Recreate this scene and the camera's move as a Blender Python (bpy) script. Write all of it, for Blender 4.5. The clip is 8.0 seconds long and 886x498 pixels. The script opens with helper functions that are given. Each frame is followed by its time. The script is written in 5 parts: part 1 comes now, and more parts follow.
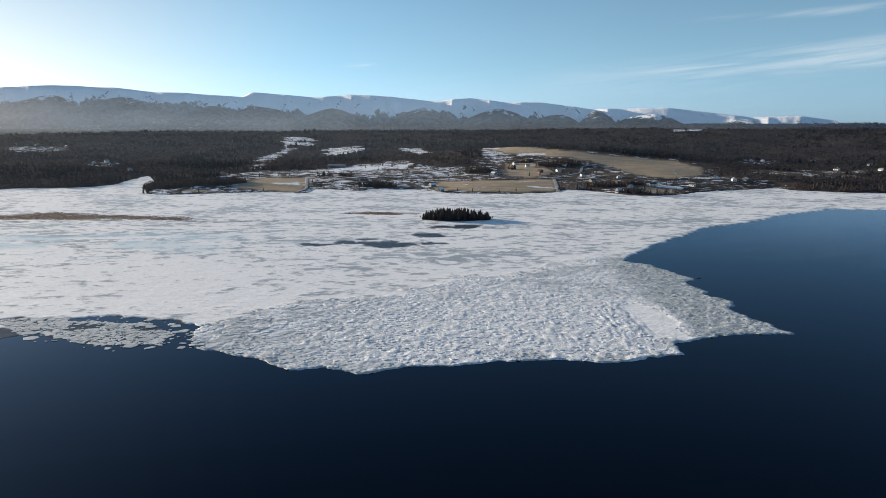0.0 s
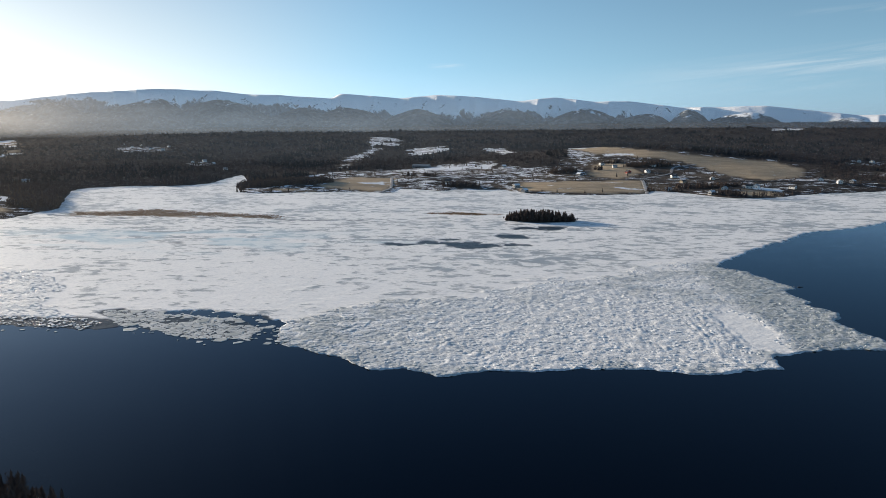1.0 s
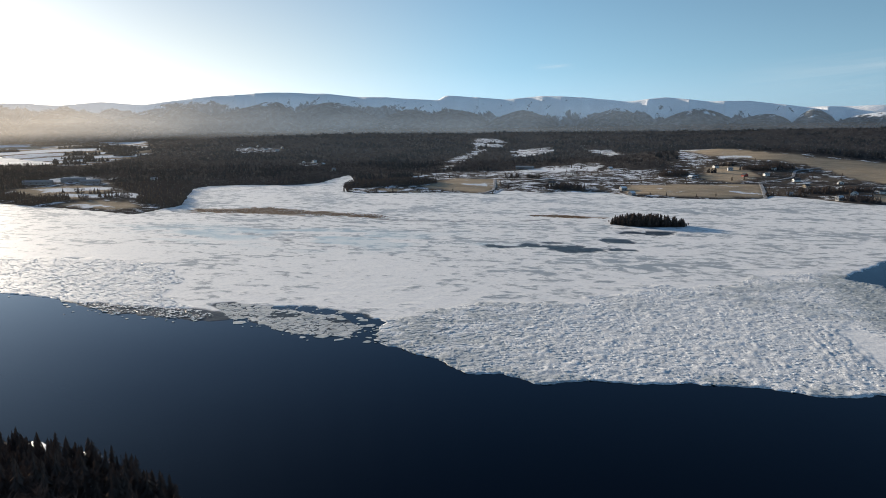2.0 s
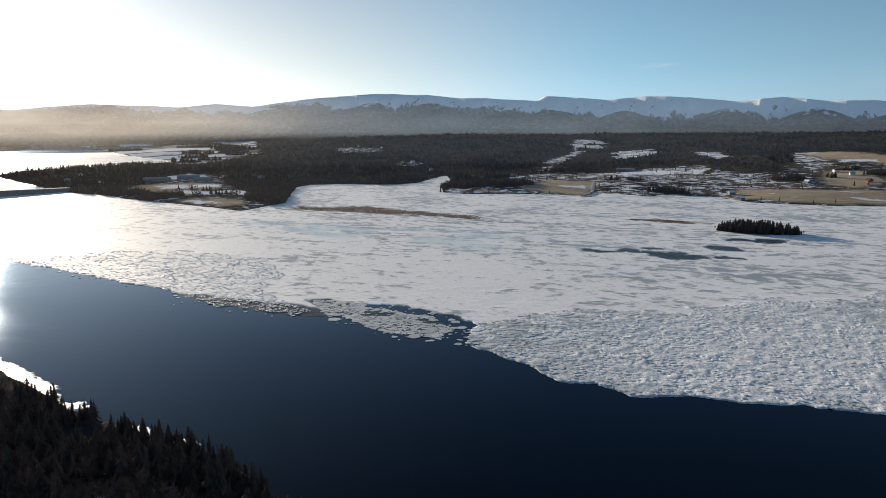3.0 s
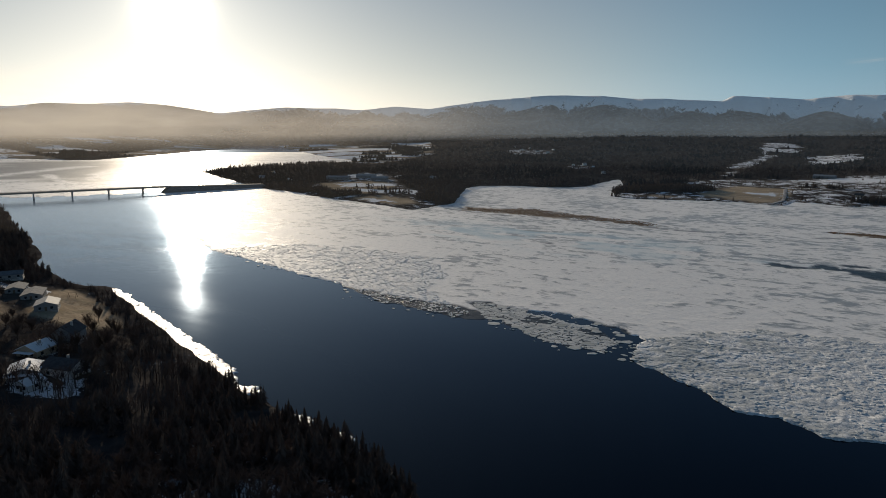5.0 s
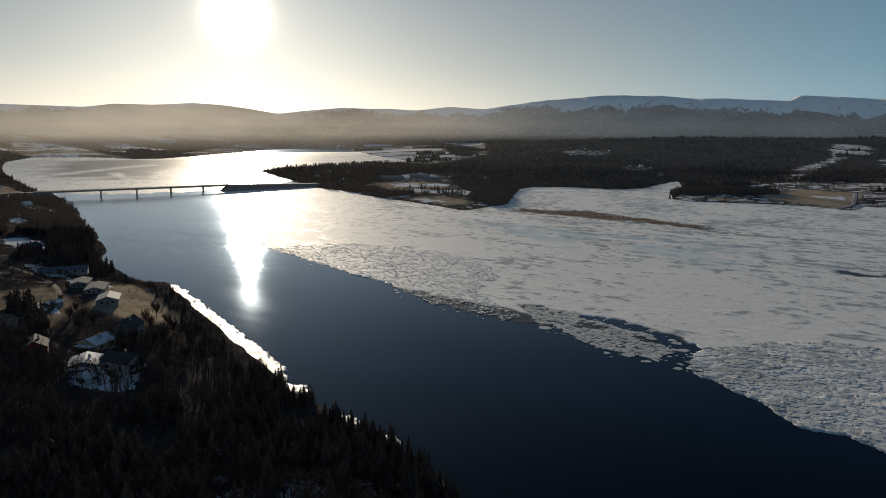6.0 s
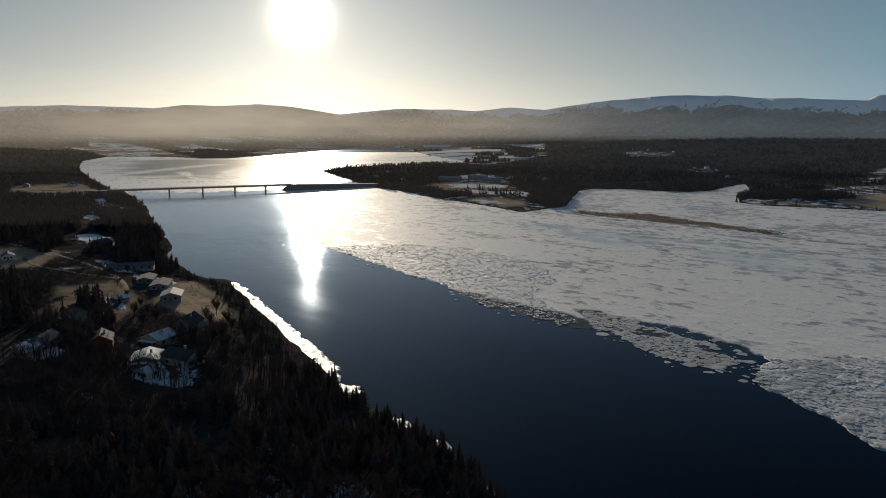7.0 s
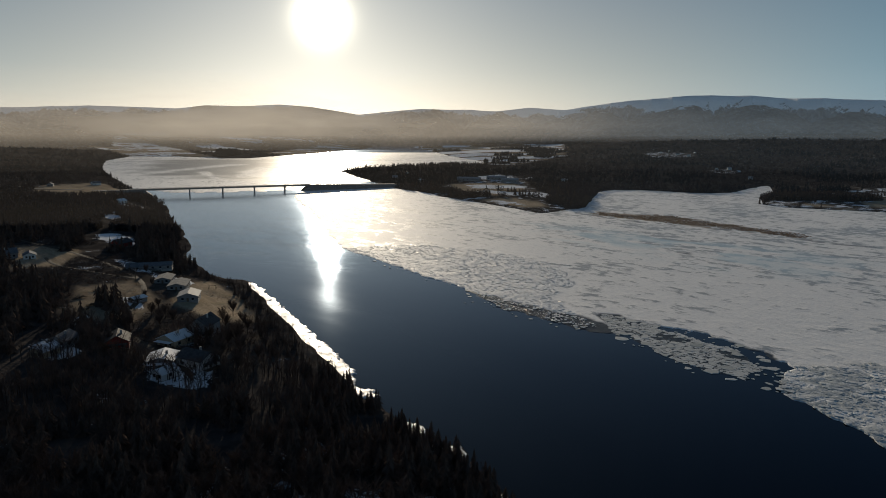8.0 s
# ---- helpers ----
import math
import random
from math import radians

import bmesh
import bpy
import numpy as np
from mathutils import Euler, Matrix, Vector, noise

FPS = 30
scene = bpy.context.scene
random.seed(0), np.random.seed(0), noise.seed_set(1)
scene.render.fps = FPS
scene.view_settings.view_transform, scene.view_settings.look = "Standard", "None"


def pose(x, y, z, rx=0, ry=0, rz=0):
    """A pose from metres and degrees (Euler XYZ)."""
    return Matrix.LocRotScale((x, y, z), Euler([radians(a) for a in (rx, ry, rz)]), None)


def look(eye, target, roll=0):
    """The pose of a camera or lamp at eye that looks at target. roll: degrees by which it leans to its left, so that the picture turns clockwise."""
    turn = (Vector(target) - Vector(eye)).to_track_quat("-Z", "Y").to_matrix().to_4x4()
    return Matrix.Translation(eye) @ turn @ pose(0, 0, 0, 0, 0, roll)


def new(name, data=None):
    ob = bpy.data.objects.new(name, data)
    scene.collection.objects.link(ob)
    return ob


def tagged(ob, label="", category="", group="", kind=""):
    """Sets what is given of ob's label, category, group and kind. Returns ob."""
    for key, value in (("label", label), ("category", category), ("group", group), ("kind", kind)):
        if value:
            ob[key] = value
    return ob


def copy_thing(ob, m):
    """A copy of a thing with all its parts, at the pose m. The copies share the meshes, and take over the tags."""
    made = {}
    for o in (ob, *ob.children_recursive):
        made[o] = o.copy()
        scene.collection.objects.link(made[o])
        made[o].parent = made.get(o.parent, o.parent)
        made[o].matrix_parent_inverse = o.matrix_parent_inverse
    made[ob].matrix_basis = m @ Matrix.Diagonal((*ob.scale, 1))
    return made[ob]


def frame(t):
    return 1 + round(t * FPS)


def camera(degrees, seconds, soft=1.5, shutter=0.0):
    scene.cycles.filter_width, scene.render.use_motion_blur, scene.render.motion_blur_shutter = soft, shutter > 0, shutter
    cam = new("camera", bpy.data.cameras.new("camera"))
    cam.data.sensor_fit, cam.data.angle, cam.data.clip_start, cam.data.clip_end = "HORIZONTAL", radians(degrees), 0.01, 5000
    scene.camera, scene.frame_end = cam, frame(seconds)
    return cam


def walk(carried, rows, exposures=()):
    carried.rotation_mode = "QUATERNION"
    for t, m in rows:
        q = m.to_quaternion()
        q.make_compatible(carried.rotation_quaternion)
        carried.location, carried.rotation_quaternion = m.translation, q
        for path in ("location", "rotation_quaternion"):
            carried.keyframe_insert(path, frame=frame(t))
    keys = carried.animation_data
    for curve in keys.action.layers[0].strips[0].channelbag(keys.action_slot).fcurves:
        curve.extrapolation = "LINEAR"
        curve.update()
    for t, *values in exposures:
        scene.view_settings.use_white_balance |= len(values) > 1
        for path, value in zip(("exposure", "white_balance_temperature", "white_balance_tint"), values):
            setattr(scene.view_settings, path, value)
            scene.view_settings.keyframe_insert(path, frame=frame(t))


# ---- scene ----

# ============ camera and its flight ============
cam = camera(65.77, 8.0, soft=0.6)
PATH = [
    (0.0, 0.00, 0.00, 90.00, 0.000, -10.238, 0.181),
    (0.5, -0.27, 1.94, 90.07, 2.312, -10.259, 0.087),
    (1.0, -0.37, 4.05, 90.05, 6.953, -10.238, -0.053),
    (1.5, -0.34, 6.13, 89.95, 11.434, -10.172, -0.183),
    (3.0, -1.34, 12.26, 89.85, 23.619, -10.022, -0.129),
    (3.5, -1.62, 14.10, 89.90, 27.808, -9.985, -0.149),
    (4.0, -2.40, 16.10, 89.87, 31.852, -9.951, -0.122),
    (4.5, -3.10, 18.14, 89.75, 35.145, -9.887, -0.081),
    (6.0, -5.04, 22.98, 89.91, 42.245, -9.833, 0.060),
    (6.5, -5.83, 24.40, 89.99, 44.698, -9.797, 0.067),
    (7.0, -6.73, 25.97, 90.08, 47.127, -9.787, 0.099),
    (7.5, -7.55, 27.40, 90.30, 48.605, -9.785, 0.151),
    (8.0, -8.39, 28.62, 90.44, 48.726, -9.774, 0.149),
]
EXPOSURE = [(0.0, 1.05, 6400, 10), (1.5, 0.93, 6400, 10), (3.5, 0.55, 6500, 10), (4.5, 0.15, 6600, 9.5), (6.5, -0.25, 6700, 8), (8.0, -0.35, 6680, 8)]
walk(cam, [(t, pose(x, y, z, 90 + pitch, -roll, yaw)) for t, x, y, z, yaw, pitch, roll in PATH], EXPOSURE)

# ============ sky and sun ============
SUN_AZ, SUN_EL = 58.35, 8.8            # degrees left of +y, degrees above the horizon
SUN_DIR = Vector((-math.sin(radians(SUN_AZ)) * math.cos(radians(SUN_EL)),
                  math.cos(radians(SUN_AZ)) * math.cos(radians(SUN_EL)), math.sin(radians(SUN_EL))))


class Nodes:
    """A short hand for node trees."""

    def __init__(self, tree):
        self.tree = tree

    def add(self, kind, **kw):
        n = self.tree.nodes.new(kind)
        for k, v in kw.items():
            setattr(n, k, v)
        return n

    def link(self, a, b):
        self.tree.links.new(a, b)

    def put(self, value, socket):
        if hasattr(value, "is_output"):
            self.tree.links.new(value, socket)
        else:
            socket.default_value = value

    def math(self, op, a, b=0.0, clamp=False):
        n = self.add("ShaderNodeMath", operation=op, use_clamp=clamp)
        self.put(a, n.inputs[0])
        self.put(b, n.inputs[1])
        return n.outputs[0]

    def ramp(self, a, lo, hi, out0=0.0, out1=1.0):
        n = self.add("ShaderNodeMapRange", interpolation_type="SMOOTHSTEP")
        self.put(a, n.inputs[0])
        for i, v in enumerate((lo, hi, out0, out1)):
            self.put(v, n.inputs[1 + i])
        return n.outputs[0]

    def mix(self, fac, a, b):
        n = self.add("ShaderNodeMix", data_type="RGBA")
        self.put(fac, n.inputs[0])
        for v, s in ((a, n.inputs[6]), (b, n.inputs[7])):
            self.put((*v, 1.0) if isinstance(v, tuple) and len(v) == 3 else v, s)
        return n.outputs[2]

    def coords(self, scale=(1, 1, 1), turn=0.0):
        geo = self.add("ShaderNodeNewGeometry")
        m = self.add("ShaderNodeMapping")
        m.inputs["Rotation"].default_value = (0, 0, radians(turn))
        m.inputs["Scale"].default_value = scale
        self.link(geo.outputs["Position"], m.inputs[0])
        return m.outputs[0]

    def noise(self, vec, scale, detail=4.0, rough=0.55, warp=0.0):
        n = self.add("ShaderNodeTexNoise")
        self.link(vec, n.inputs["Vector"])
        n.inputs["Scale"].default_value = scale
        n.inputs["Detail"].default_value = detail
        n.inputs["Roughness"].default_value = rough
        n.inputs["Distortion"].default_value = warp
        return n.outputs[0]

    def voronoi(self, vec, scale, feature="F1", out="Distance"):
        n = self.add("ShaderNodeTexVoronoi", feature=feature)
        self.link(vec, n.inputs["Vector"])
        n.inputs["Scale"].default_value = scale
        return n.outputs[out]

    def attr(self, name):
        return self.add("ShaderNodeAttribute", attribute_name=name).outputs["Fac"]

    def bump(self, height, strength, distance):
        n = self.add("ShaderNodeBump")
        self.link(height, n.inputs["Height"])
        n.inputs["Strength"].default_value = strength
        n.inputs["Distance"].default_value = distance
        return n.outputs[0]


world = bpy.data.worlds.new("winter_sky")
scene.world = world
world.use_nodes = True
w = Nodes(world.node_tree)
w.tree.nodes.clear()
sky = w.add("ShaderNodeTexSky", sky_type="NISHITA", sun_disc=False)
sky.sun_elevation, sky.sun_rotation = radians(SUN_EL), radians(-SUN_AZ)
sky.altitude, sky.air_density, sky.dust_density, sky.ozone_density = 100, 0.9, 0.22, 2.6
tex = w.add("ShaderNodeTexCoord")
dot = w.add("ShaderNodeVectorMath", operation="DOT_PRODUCT")
w.link(tex.outputs["Generated"], dot.inputs[0])
dot.inputs[1].default_value = SUN_DIR
near_sun = w.math("MAXIMUM", dot.outputs["Value"], 0.0)
core = w.math("ADD", w.math("MULTIPLY", w.math("POWER", near_sun, 2600.0), 45.0), w.math("MULTIPLY", w.math("POWER", near_sun, 600.0), 3.5))
halo = w.math("MULTIPLY", w.math("POWER", near_sun, 60.0), 0.7)
glow = w.math("ADD", core, halo)
glow_col = w.add("ShaderNodeVectorMath", operation="SCALE")
glow_col.inputs[0].default_value = (1.0, 0.92, 0.74)
w.link(glow, glow_col.inputs["Scale"])
# thin high cirrus away from the sun
sep = w.add("ShaderNodeSeparateXYZ")
w.link(tex.outputs["Generated"], sep.inputs[0])
az_c = w.math("ARCTAN2", sep.outputs[0], sep.outputs[1])
comb = w.add("ShaderNodeCombineXYZ")
w.link(w.math("ADD", w.math("MULTIPLY", az_c, 5.0), w.math("MULTIPLY", sep.outputs[2], -14.0)), comb.inputs[0])
w.link(w.math("SUBTRACT", w.math("MULTIPLY", sep.outputs[2], 60.0), w.math("MULTIPLY", az_c, 5.4)), comb.inputs[1])
wisps = w.ramp(w.noise(comb.outputs[0], 1.0, 7.0, 0.62, 0.6), 0.36, 0.72)


def cloud_band(height, slope, half, az0, az1, share):
    """A thin band of cirrus: its height over the bearing, its half breadth and the bearings between which it thickens."""
    off = w.math("ABSOLUTE", w.math("SUBTRACT", sep.outputs[2], w.math("ADD", height, w.math("MULTIPLY", az_c, slope))))
    body = w.math("MULTIPLY", w.ramp(off, 0.0, half, share, 0.0), w.ramp(az_c, az0, az1))
    return w.math("MULTIPLY", body, wisps)


cirrus = w.math("ADD", cloud_band(0.044, 0.074, 0.034, 0.02, 0.42, 0.75), cloud_band(0.128, 0.02, 0.008, 0.30, 0.46, 0.5))
streak_end = w.ramp(az_c, 0.02, 0.06, 1.0, 0.0)
cirrus = w.math("ADD", cirrus, w.math("MULTIPLY", cloud_band(0.184, 0.16, 0.006, -0.05, 0.0, 1.2), streak_end))
cirrus = w.math("ADD", cirrus, w.math("MULTIPLY", cloud_band(0.084, 0.02, 0.005, -0.15, -0.12, 1.2), w.ramp(az_c, -0.11, -0.08, 1.0, 0.0)))
grey = w.add("ShaderNodeRGBToBW")
w.link(sky.outputs[0], grey.inputs[0])
pale = w.add("ShaderNodeVectorMath", operation="SCALE")
w.link(w.mix(w.ramp(near_sun, 0.64, 0.992), (0.50, 0.94, 1.34), (1.03, 1.0, 0.95)), pale.inputs[0])
w.link(grey.outputs[0], pale.inputs["Scale"])
haze = w.ramp(sep.outputs[2], 0.0, 0.40, 0.75, 0.25)
sky_col = w.mix(haze, sky.outputs[0], pale.outputs[0])
sky_col = w.mix(w.math("MULTIPLY", cirrus, 0.5), sky_col, (6.5, 6.3, 6.0))
total = w.add("ShaderNodeVectorMath", operation="ADD")
w.link(sky_col, total.inputs[0])
w.link(glow_col.outputs[0], total.inputs[1])
back = w.add("ShaderNodeBackground")
back.inputs["Strength"].default_value = 0.084
w.link(total.outputs[0], back.inputs["Color"])
wout = w.add("ShaderNodeOutputWorld")
w.link(back.outputs[0], wout.inputs[0])

sun = new("sun", bpy.data.lights.new("sun", "SUN"))
sun.data.energy, sun.data.angle, sun.data.color = 5.0, radians(0.55), (1.0, 0.86, 0.68)
sun.matrix_world = look(SUN_DIR * 900 + Vector((0, 0, 200)), Vector((0, 0, 200)))


# ============ materials ============
MATS = {}


def surface(name, col, rough=0.8, metal=0.0, spec=0.3):
    """A principled material whose colour and bump are filled in by the caller."""
    m = bpy.data.materials.new(name)
    m.use_nodes = True
    n = Nodes(m.node_tree)
    b = m.node_tree.nodes["Principled BSDF"]
    n.put((*col, 1.0) if isinstance(col, tuple) else col, b.inputs["Base Color"])
    b.inputs["Roughness"].default_value = rough
    b.inputs["Metallic"].default_value = metal
    b.inputs["Specular IOR Level"].default_value = spec
    MATS[name] = m
    return m, n, b


def mottled(name, a, b, scale, rough=0.8, bump=0.3, metal=0.0, stretch=(1, 1, 1), per_object=0.0):
    """Two tones mixed by noise at two scales, with a fine bump."""
    m, n, p = surface(name, a, rough, metal, 0.12)
    v = n.coords(stretch)
    f = n.math("ADD", n.math("MULTIPLY", n.noise(v, scale), 0.6), n.math("MULTIPLY", n.noise(v, scale * 7.3), 0.4))
    c = n.mix(n.ramp(f, 0.35, 0.65), a, b)
    if per_object:
        info = n.add("ShaderNodeObjectInfo")
        hsv = n.add("ShaderNodeHueSaturation")
        n.put(n.ramp(info.outputs["Random"], 0, 1, 1 - per_object, 1 + per_object), hsv.inputs["Value"])
        n.link(c, hsv.inputs["Color"])
        c = hsv.outputs[0]
    n.link(c, p.inputs["Base Color"])
    n.link(n.bump(n.noise(v, scale * 9.0), bump, 0.05), p.inputs["Normal"])
    return m


# ground: forest litter, dry meadow, snow patches, by land cover
m, n, p = surface("earth", (0.05, 0.045, 0.03), 0.95, 0, 0.0)
v = n.coords()
mid, fine = n.noise(v, 0.09, 5, 0.6), n.noise(v, 0.9, 4)
streak = n.noise(n.coords((0.02, 0.16, 0.1), 14), 1.0, 5, 0.6)
litter = n.mix(n.ramp(mid, 0.35, 0.65), (0.036, 0.034, 0.034), (0.080, 0.071, 0.066))
dry = n.mix(n.ramp(streak, 0.36, 0.62), (0.35, 0.28, 0.205), (0.53, 0.425, 0.31))
dry = n.mix(n.ramp(fine, 0.35, 0.75), dry, (0.31, 0.245, 0.165))
dry = n.mix(n.ramp(mid, 0.5, 0.72, 0.0, 0.6), dry, (0.27, 0.235, 0.15))
cover = n.mix(n.attr("field"), litter, dry)
lies = n.math("ADD", n.attr("snow"), n.math("MULTIPLY", n.math("SUBTRACT", n.math("ADD", n.math("MULTIPLY", n.noise(v, 0.035, 4, 0.55), 0.30), n.math("ADD", n.math("MULTIPLY", mid, 0.42), n.math("MULTIPLY", fine, 0.28))), 0.5), 2.6))
snow_f = n.ramp(lies, 0.54, 0.63)
cover = n.mix(snow_f, cover, (0.80, 0.82, 0.85))
n.link(cover, p.inputs["Base Color"])
n.link(n.bump(n.math("ADD", fine, n.math("MULTIPLY", mid, 3.0)), 0.6, 0.5), p.inputs["Normal"])

# ice: windblown snow crust, bare grey ice, rough brash and thin dark skin
m, n, p = surface("ice", (0.7, 0.74, 0.8), 0.5, 0, 0.32)
v = n.coords()
drift = n.noise(n.coords((0.62, 1.0, 1.0), -12), 0.115, 8, 0.64, 0.35)
drift2 = n.noise(n.coords((0.6, 1.0, 1.0), -25), 0.018, 4, 0.6)
flecks = n.noise(n.coords((0.55, 1.0, 1.0), -18), 0.34, 6, 0.66, 0.3)
grit = n.noise(v, 0.55, 5, 0.65)
wind = n.math("ADD", n.math("ADD", n.math("MULTIPLY", drift, 0.72), n.math("MULTIPLY", drift2, 0.40)), n.math("ADD", n.math("MULTIPLY", flecks, 0.20), n.math("MULTIPLY", n.attr("bare"), 0.12)))
bare = n.ramp(wind, 0.685, 0.775)
crust = n.mix(n.ramp(grit, 0.35, 0.7), (0.90, 0.89, 0.875), (0.79, 0.79, 0.79))
crust = n.mix(n.ramp(flecks, 0.50, 0.68, 0.0, 0.55), crust, (0.60, 0.62, 0.64))
bare_tone = n.mix(n.attr("blue"), (0.27, 0.28, 0.285), (0.36, 0.50, 0.57))
base = n.mix(n.math("MULTIPLY", bare, 0.86), crust, bare_tone)
base = n.mix(n.math("MULTIPLY", n.attr("blue"), n.ramp(drift2, 0.3, 0.6, 0.3, 0.8)), base, (0.46, 0.62, 0.69))
cells = n.voronoi(n.coords((1.0, 1.0, 0.2)), 0.55, "F1", "Color")
sepc = n.add("ShaderNodeSeparateColor")
n.link(cells, sepc.inputs[0])
edge = n.voronoi(n.coords((1.0, 1.0, 0.2)), 0.55, "DISTANCE_TO_EDGE")
slab = n.mix(n.ramp(sepc.outputs[0], 0.0, 1.0), (0.70, 0.71, 0.72), (0.91, 0.905, 0.90))
slab = n.mix(n.ramp(edge, 0.02, 0.12), (0.48, 0.51, 0.54), slab)
slab = n.mix(n.math("MULTIPLY", n.attr("wet"), n.ramp(n.noise(v, 0.4, 4, 0.6), 0.35, 0.6, 0.3, 0.95)), slab, (0.27, 0.31, 0.32))
base = n.mix(n.attr("brash"), base, slab)
skin = n.mix(n.ramp(n.noise(v, 0.14, 5, 0.6), 0.4, 0.62), (0.016, 0.024, 0.038), (0.050, 0.058, 0.068))
base = n.mix(n.attr("thin"), base, skin)
mat_litter = n.mix(n.ramp(grit, 0.4, 0.6), (0.17, 0.12, 0.08), (0.30, 0.22, 0.15))
base = n.mix(n.math("MULTIPLY", n.attr("reed"), n.ramp(n.noise(v, 0.3, 4), 0.25, 0.48)), base, mat_litter)
n.link(base, p.inputs["Base Color"])
gloss = n.math("SUBTRACT", n.math("SUBTRACT", 0.70, n.math("MULTIPLY", n.attr("glaze"), n.ramp(drift, 0.4, 0.6, 0.10, 0.26))), n.math("MULTIPLY", n.math("MAXIMUM", bare, n.attr("thin")), 0.34))
n.link(gloss, p.inputs["Roughness"])
n.link(n.math("ADD", n.math("SUBTRACT", 0.32, n.math("MULTIPLY", n.attr("thin"), 0.26)), n.math("MULTIPLY", n.attr("glaze"), n.ramp(flecks, 0.42, 0.60, 0.30, -0.2))), p.inputs["Specular IOR Level"])
rel = n.math("ADD", n.math("MULTIPLY", drift, 1.2), n.math("ADD", n.math("MULTIPLY", grit, 0.35), n.math("MULTIPLY", n.math("MULTIPLY", sepc.outputs[1], n.attr("brash")), 1.2)))
n.link(n.bump(rel, 0.6, 0.5), p.inputs["Normal"])

# pale slab ice of single floes
m, n, p = surface("floe_ice", (0.7, 0.74, 0.8), 0.75, 0, 0.2)
v = n.coords()
info = n.add("ShaderNodeObjectInfo")
geo = n.add("ShaderNodeNewGeometry")
tone = n.math("FRACT", n.math("ADD", info.outputs["Random"], geo.outputs["Random Per Island"]))
c = n.mix(tone, (0.68, 0.69, 0.70), (0.91, 0.905, 0.895))
c = n.mix(n.ramp(n.noise(v, 0.05, 5, 0.6), 0.47, 0.72, 0.0, 0.6), c, (0.42, 0.44, 0.46))
c = n.mix(n.math("MULTIPLY", n.attr("wet"), n.math("ADD", 0.35, n.math("MULTIPLY", tone, 0.6))), c, (0.26, 0.30, 0.31))
n.link(c, p.inputs["Base Color"])
n.link(n.bump(n.noise(v, 2.2, 4), 0.5, 0.2), p.inputs["Normal"])

# river and fjord water: gloss by the angle over a dark depth
m, n, p = surface("water", (0.0005, 0.0016, 0.0050), 0.6, 0, 0.0)
v = n.coords((1.0, 0.7, 1.0), 20)
# Upstream, reflected sunward glow is put into the colour; eastern shallows are paler.
pale_patches = n.ramp(n.noise(n.coords((0.4, 1.0, 1.0), -30), 0.008, 4), 0.3, 0.7, 0.7, 1.2)
n.link(n.mix(n.math("MULTIPLY", n.attr("pale_water"), pale_patches), (0.0005, 0.0012, 0.0035), (0.066, 0.094, 0.108)), p.inputs["Base Color"])
waves = n.bump(n.math("ADD", n.noise(v, 0.8, 3, 0.6), n.math("MULTIPLY", n.noise(v, 0.16, 3), 1.6)), 0.062, 0.35)
puffs = n.ramp(n.noise(n.coords((0.55, 1.0, 1.0), -30), 0.045, 6, 0.68), 0.38, 0.62, 0.25, 1.75)
n.put(n.math("MULTIPLY", puffs, n.attr("chop")), waves.node.inputs["Strength"])
sheen, angle, blend = n.add("ShaderNodeBsdfAnisotropic"), n.add("ShaderNodeFresnel"), n.add("ShaderNodeMixShader")
sheen.inputs["Color"].default_value = (0.63, 0.77, 0.96, 1.0)
n.link(n.math("ADD", 1.158, n.math("MULTIPLY", n.attr("pale_water"), 0.15)), angle.inputs["IOR"])
gusts = n.ramp(n.noise(n.coords((0.3, 1.0, 1.0), -30), 0.012, 4), 0.35, 0.7, 0.038, 0.072)
n.link(n.math("ADD", gusts, n.math("MULTIPLY", n.attr("ripple"), 0.10)), sheen.inputs["Roughness"])
n.link(waves, sheen.inputs["Normal"])
n.link(waves, angle.inputs["Normal"])
n.link(angle.outputs[0], blend.inputs[0])
n.link(p.outputs[0], blend.inputs[1])
n.link(sheen.outputs[0], blend.inputs[2])
n.link(blend.outputs[0], m.node_tree.nodes["Material Output"].inputs[0])

# mountains: snow fields over bare rock and wooded feet
m, n, p = surface("mountain_side", (0.2, 0.2, 0.2), 0.9, 0, 0.0)
v = n.coords()
gully = n.noise(n.coords((1.0, 1.0, 0.22)), 0.026, 6, 0.62, 0.3)
lump = n.noise(v, 0.0042, 5, 0.6)
rock = n.mix(n.ramp(gully, 0.38, 0.62), (0.085, 0.095, 0.110), (0.21, 0.22, 0.235))
woods = n.mix(n.ramp(n.noise(v, 0.03, 5, 0.65), 0.38, 0.62), (0.045, 0.052, 0.058), (0.115, 0.120, 0.122))
slopes = n.mix(n.attr("wooded"), rock, woods)
cover = n.math("ADD", n.attr("snow"), n.math("ADD", n.math("MULTIPLY", n.math("SUBTRACT", gully, 0.5), 1.1), n.math("MULTIPLY", n.math("SUBTRACT", lump, 0.5), 0.5)))
chutes = n.ramp(n.noise(n.coords((1.0, 1.0, 0.45)), 0.020, 7, 0.68, 0.8), 0.44, 0.66)
cover = n.math("SUBTRACT", cover, n.math("MULTIPLY", n.math("MULTIPLY", chutes, n.attr("crag")), 0.50))
n.link(n.mix(n.ramp(cover, 0.42, 0.60), slopes, (0.92, 0.925, 0.935)), p.inputs["Base Color"])
n.link(n.bump(n.math("ADD", gully, lump), 0.8, 9.0), p.inputs["Normal"])

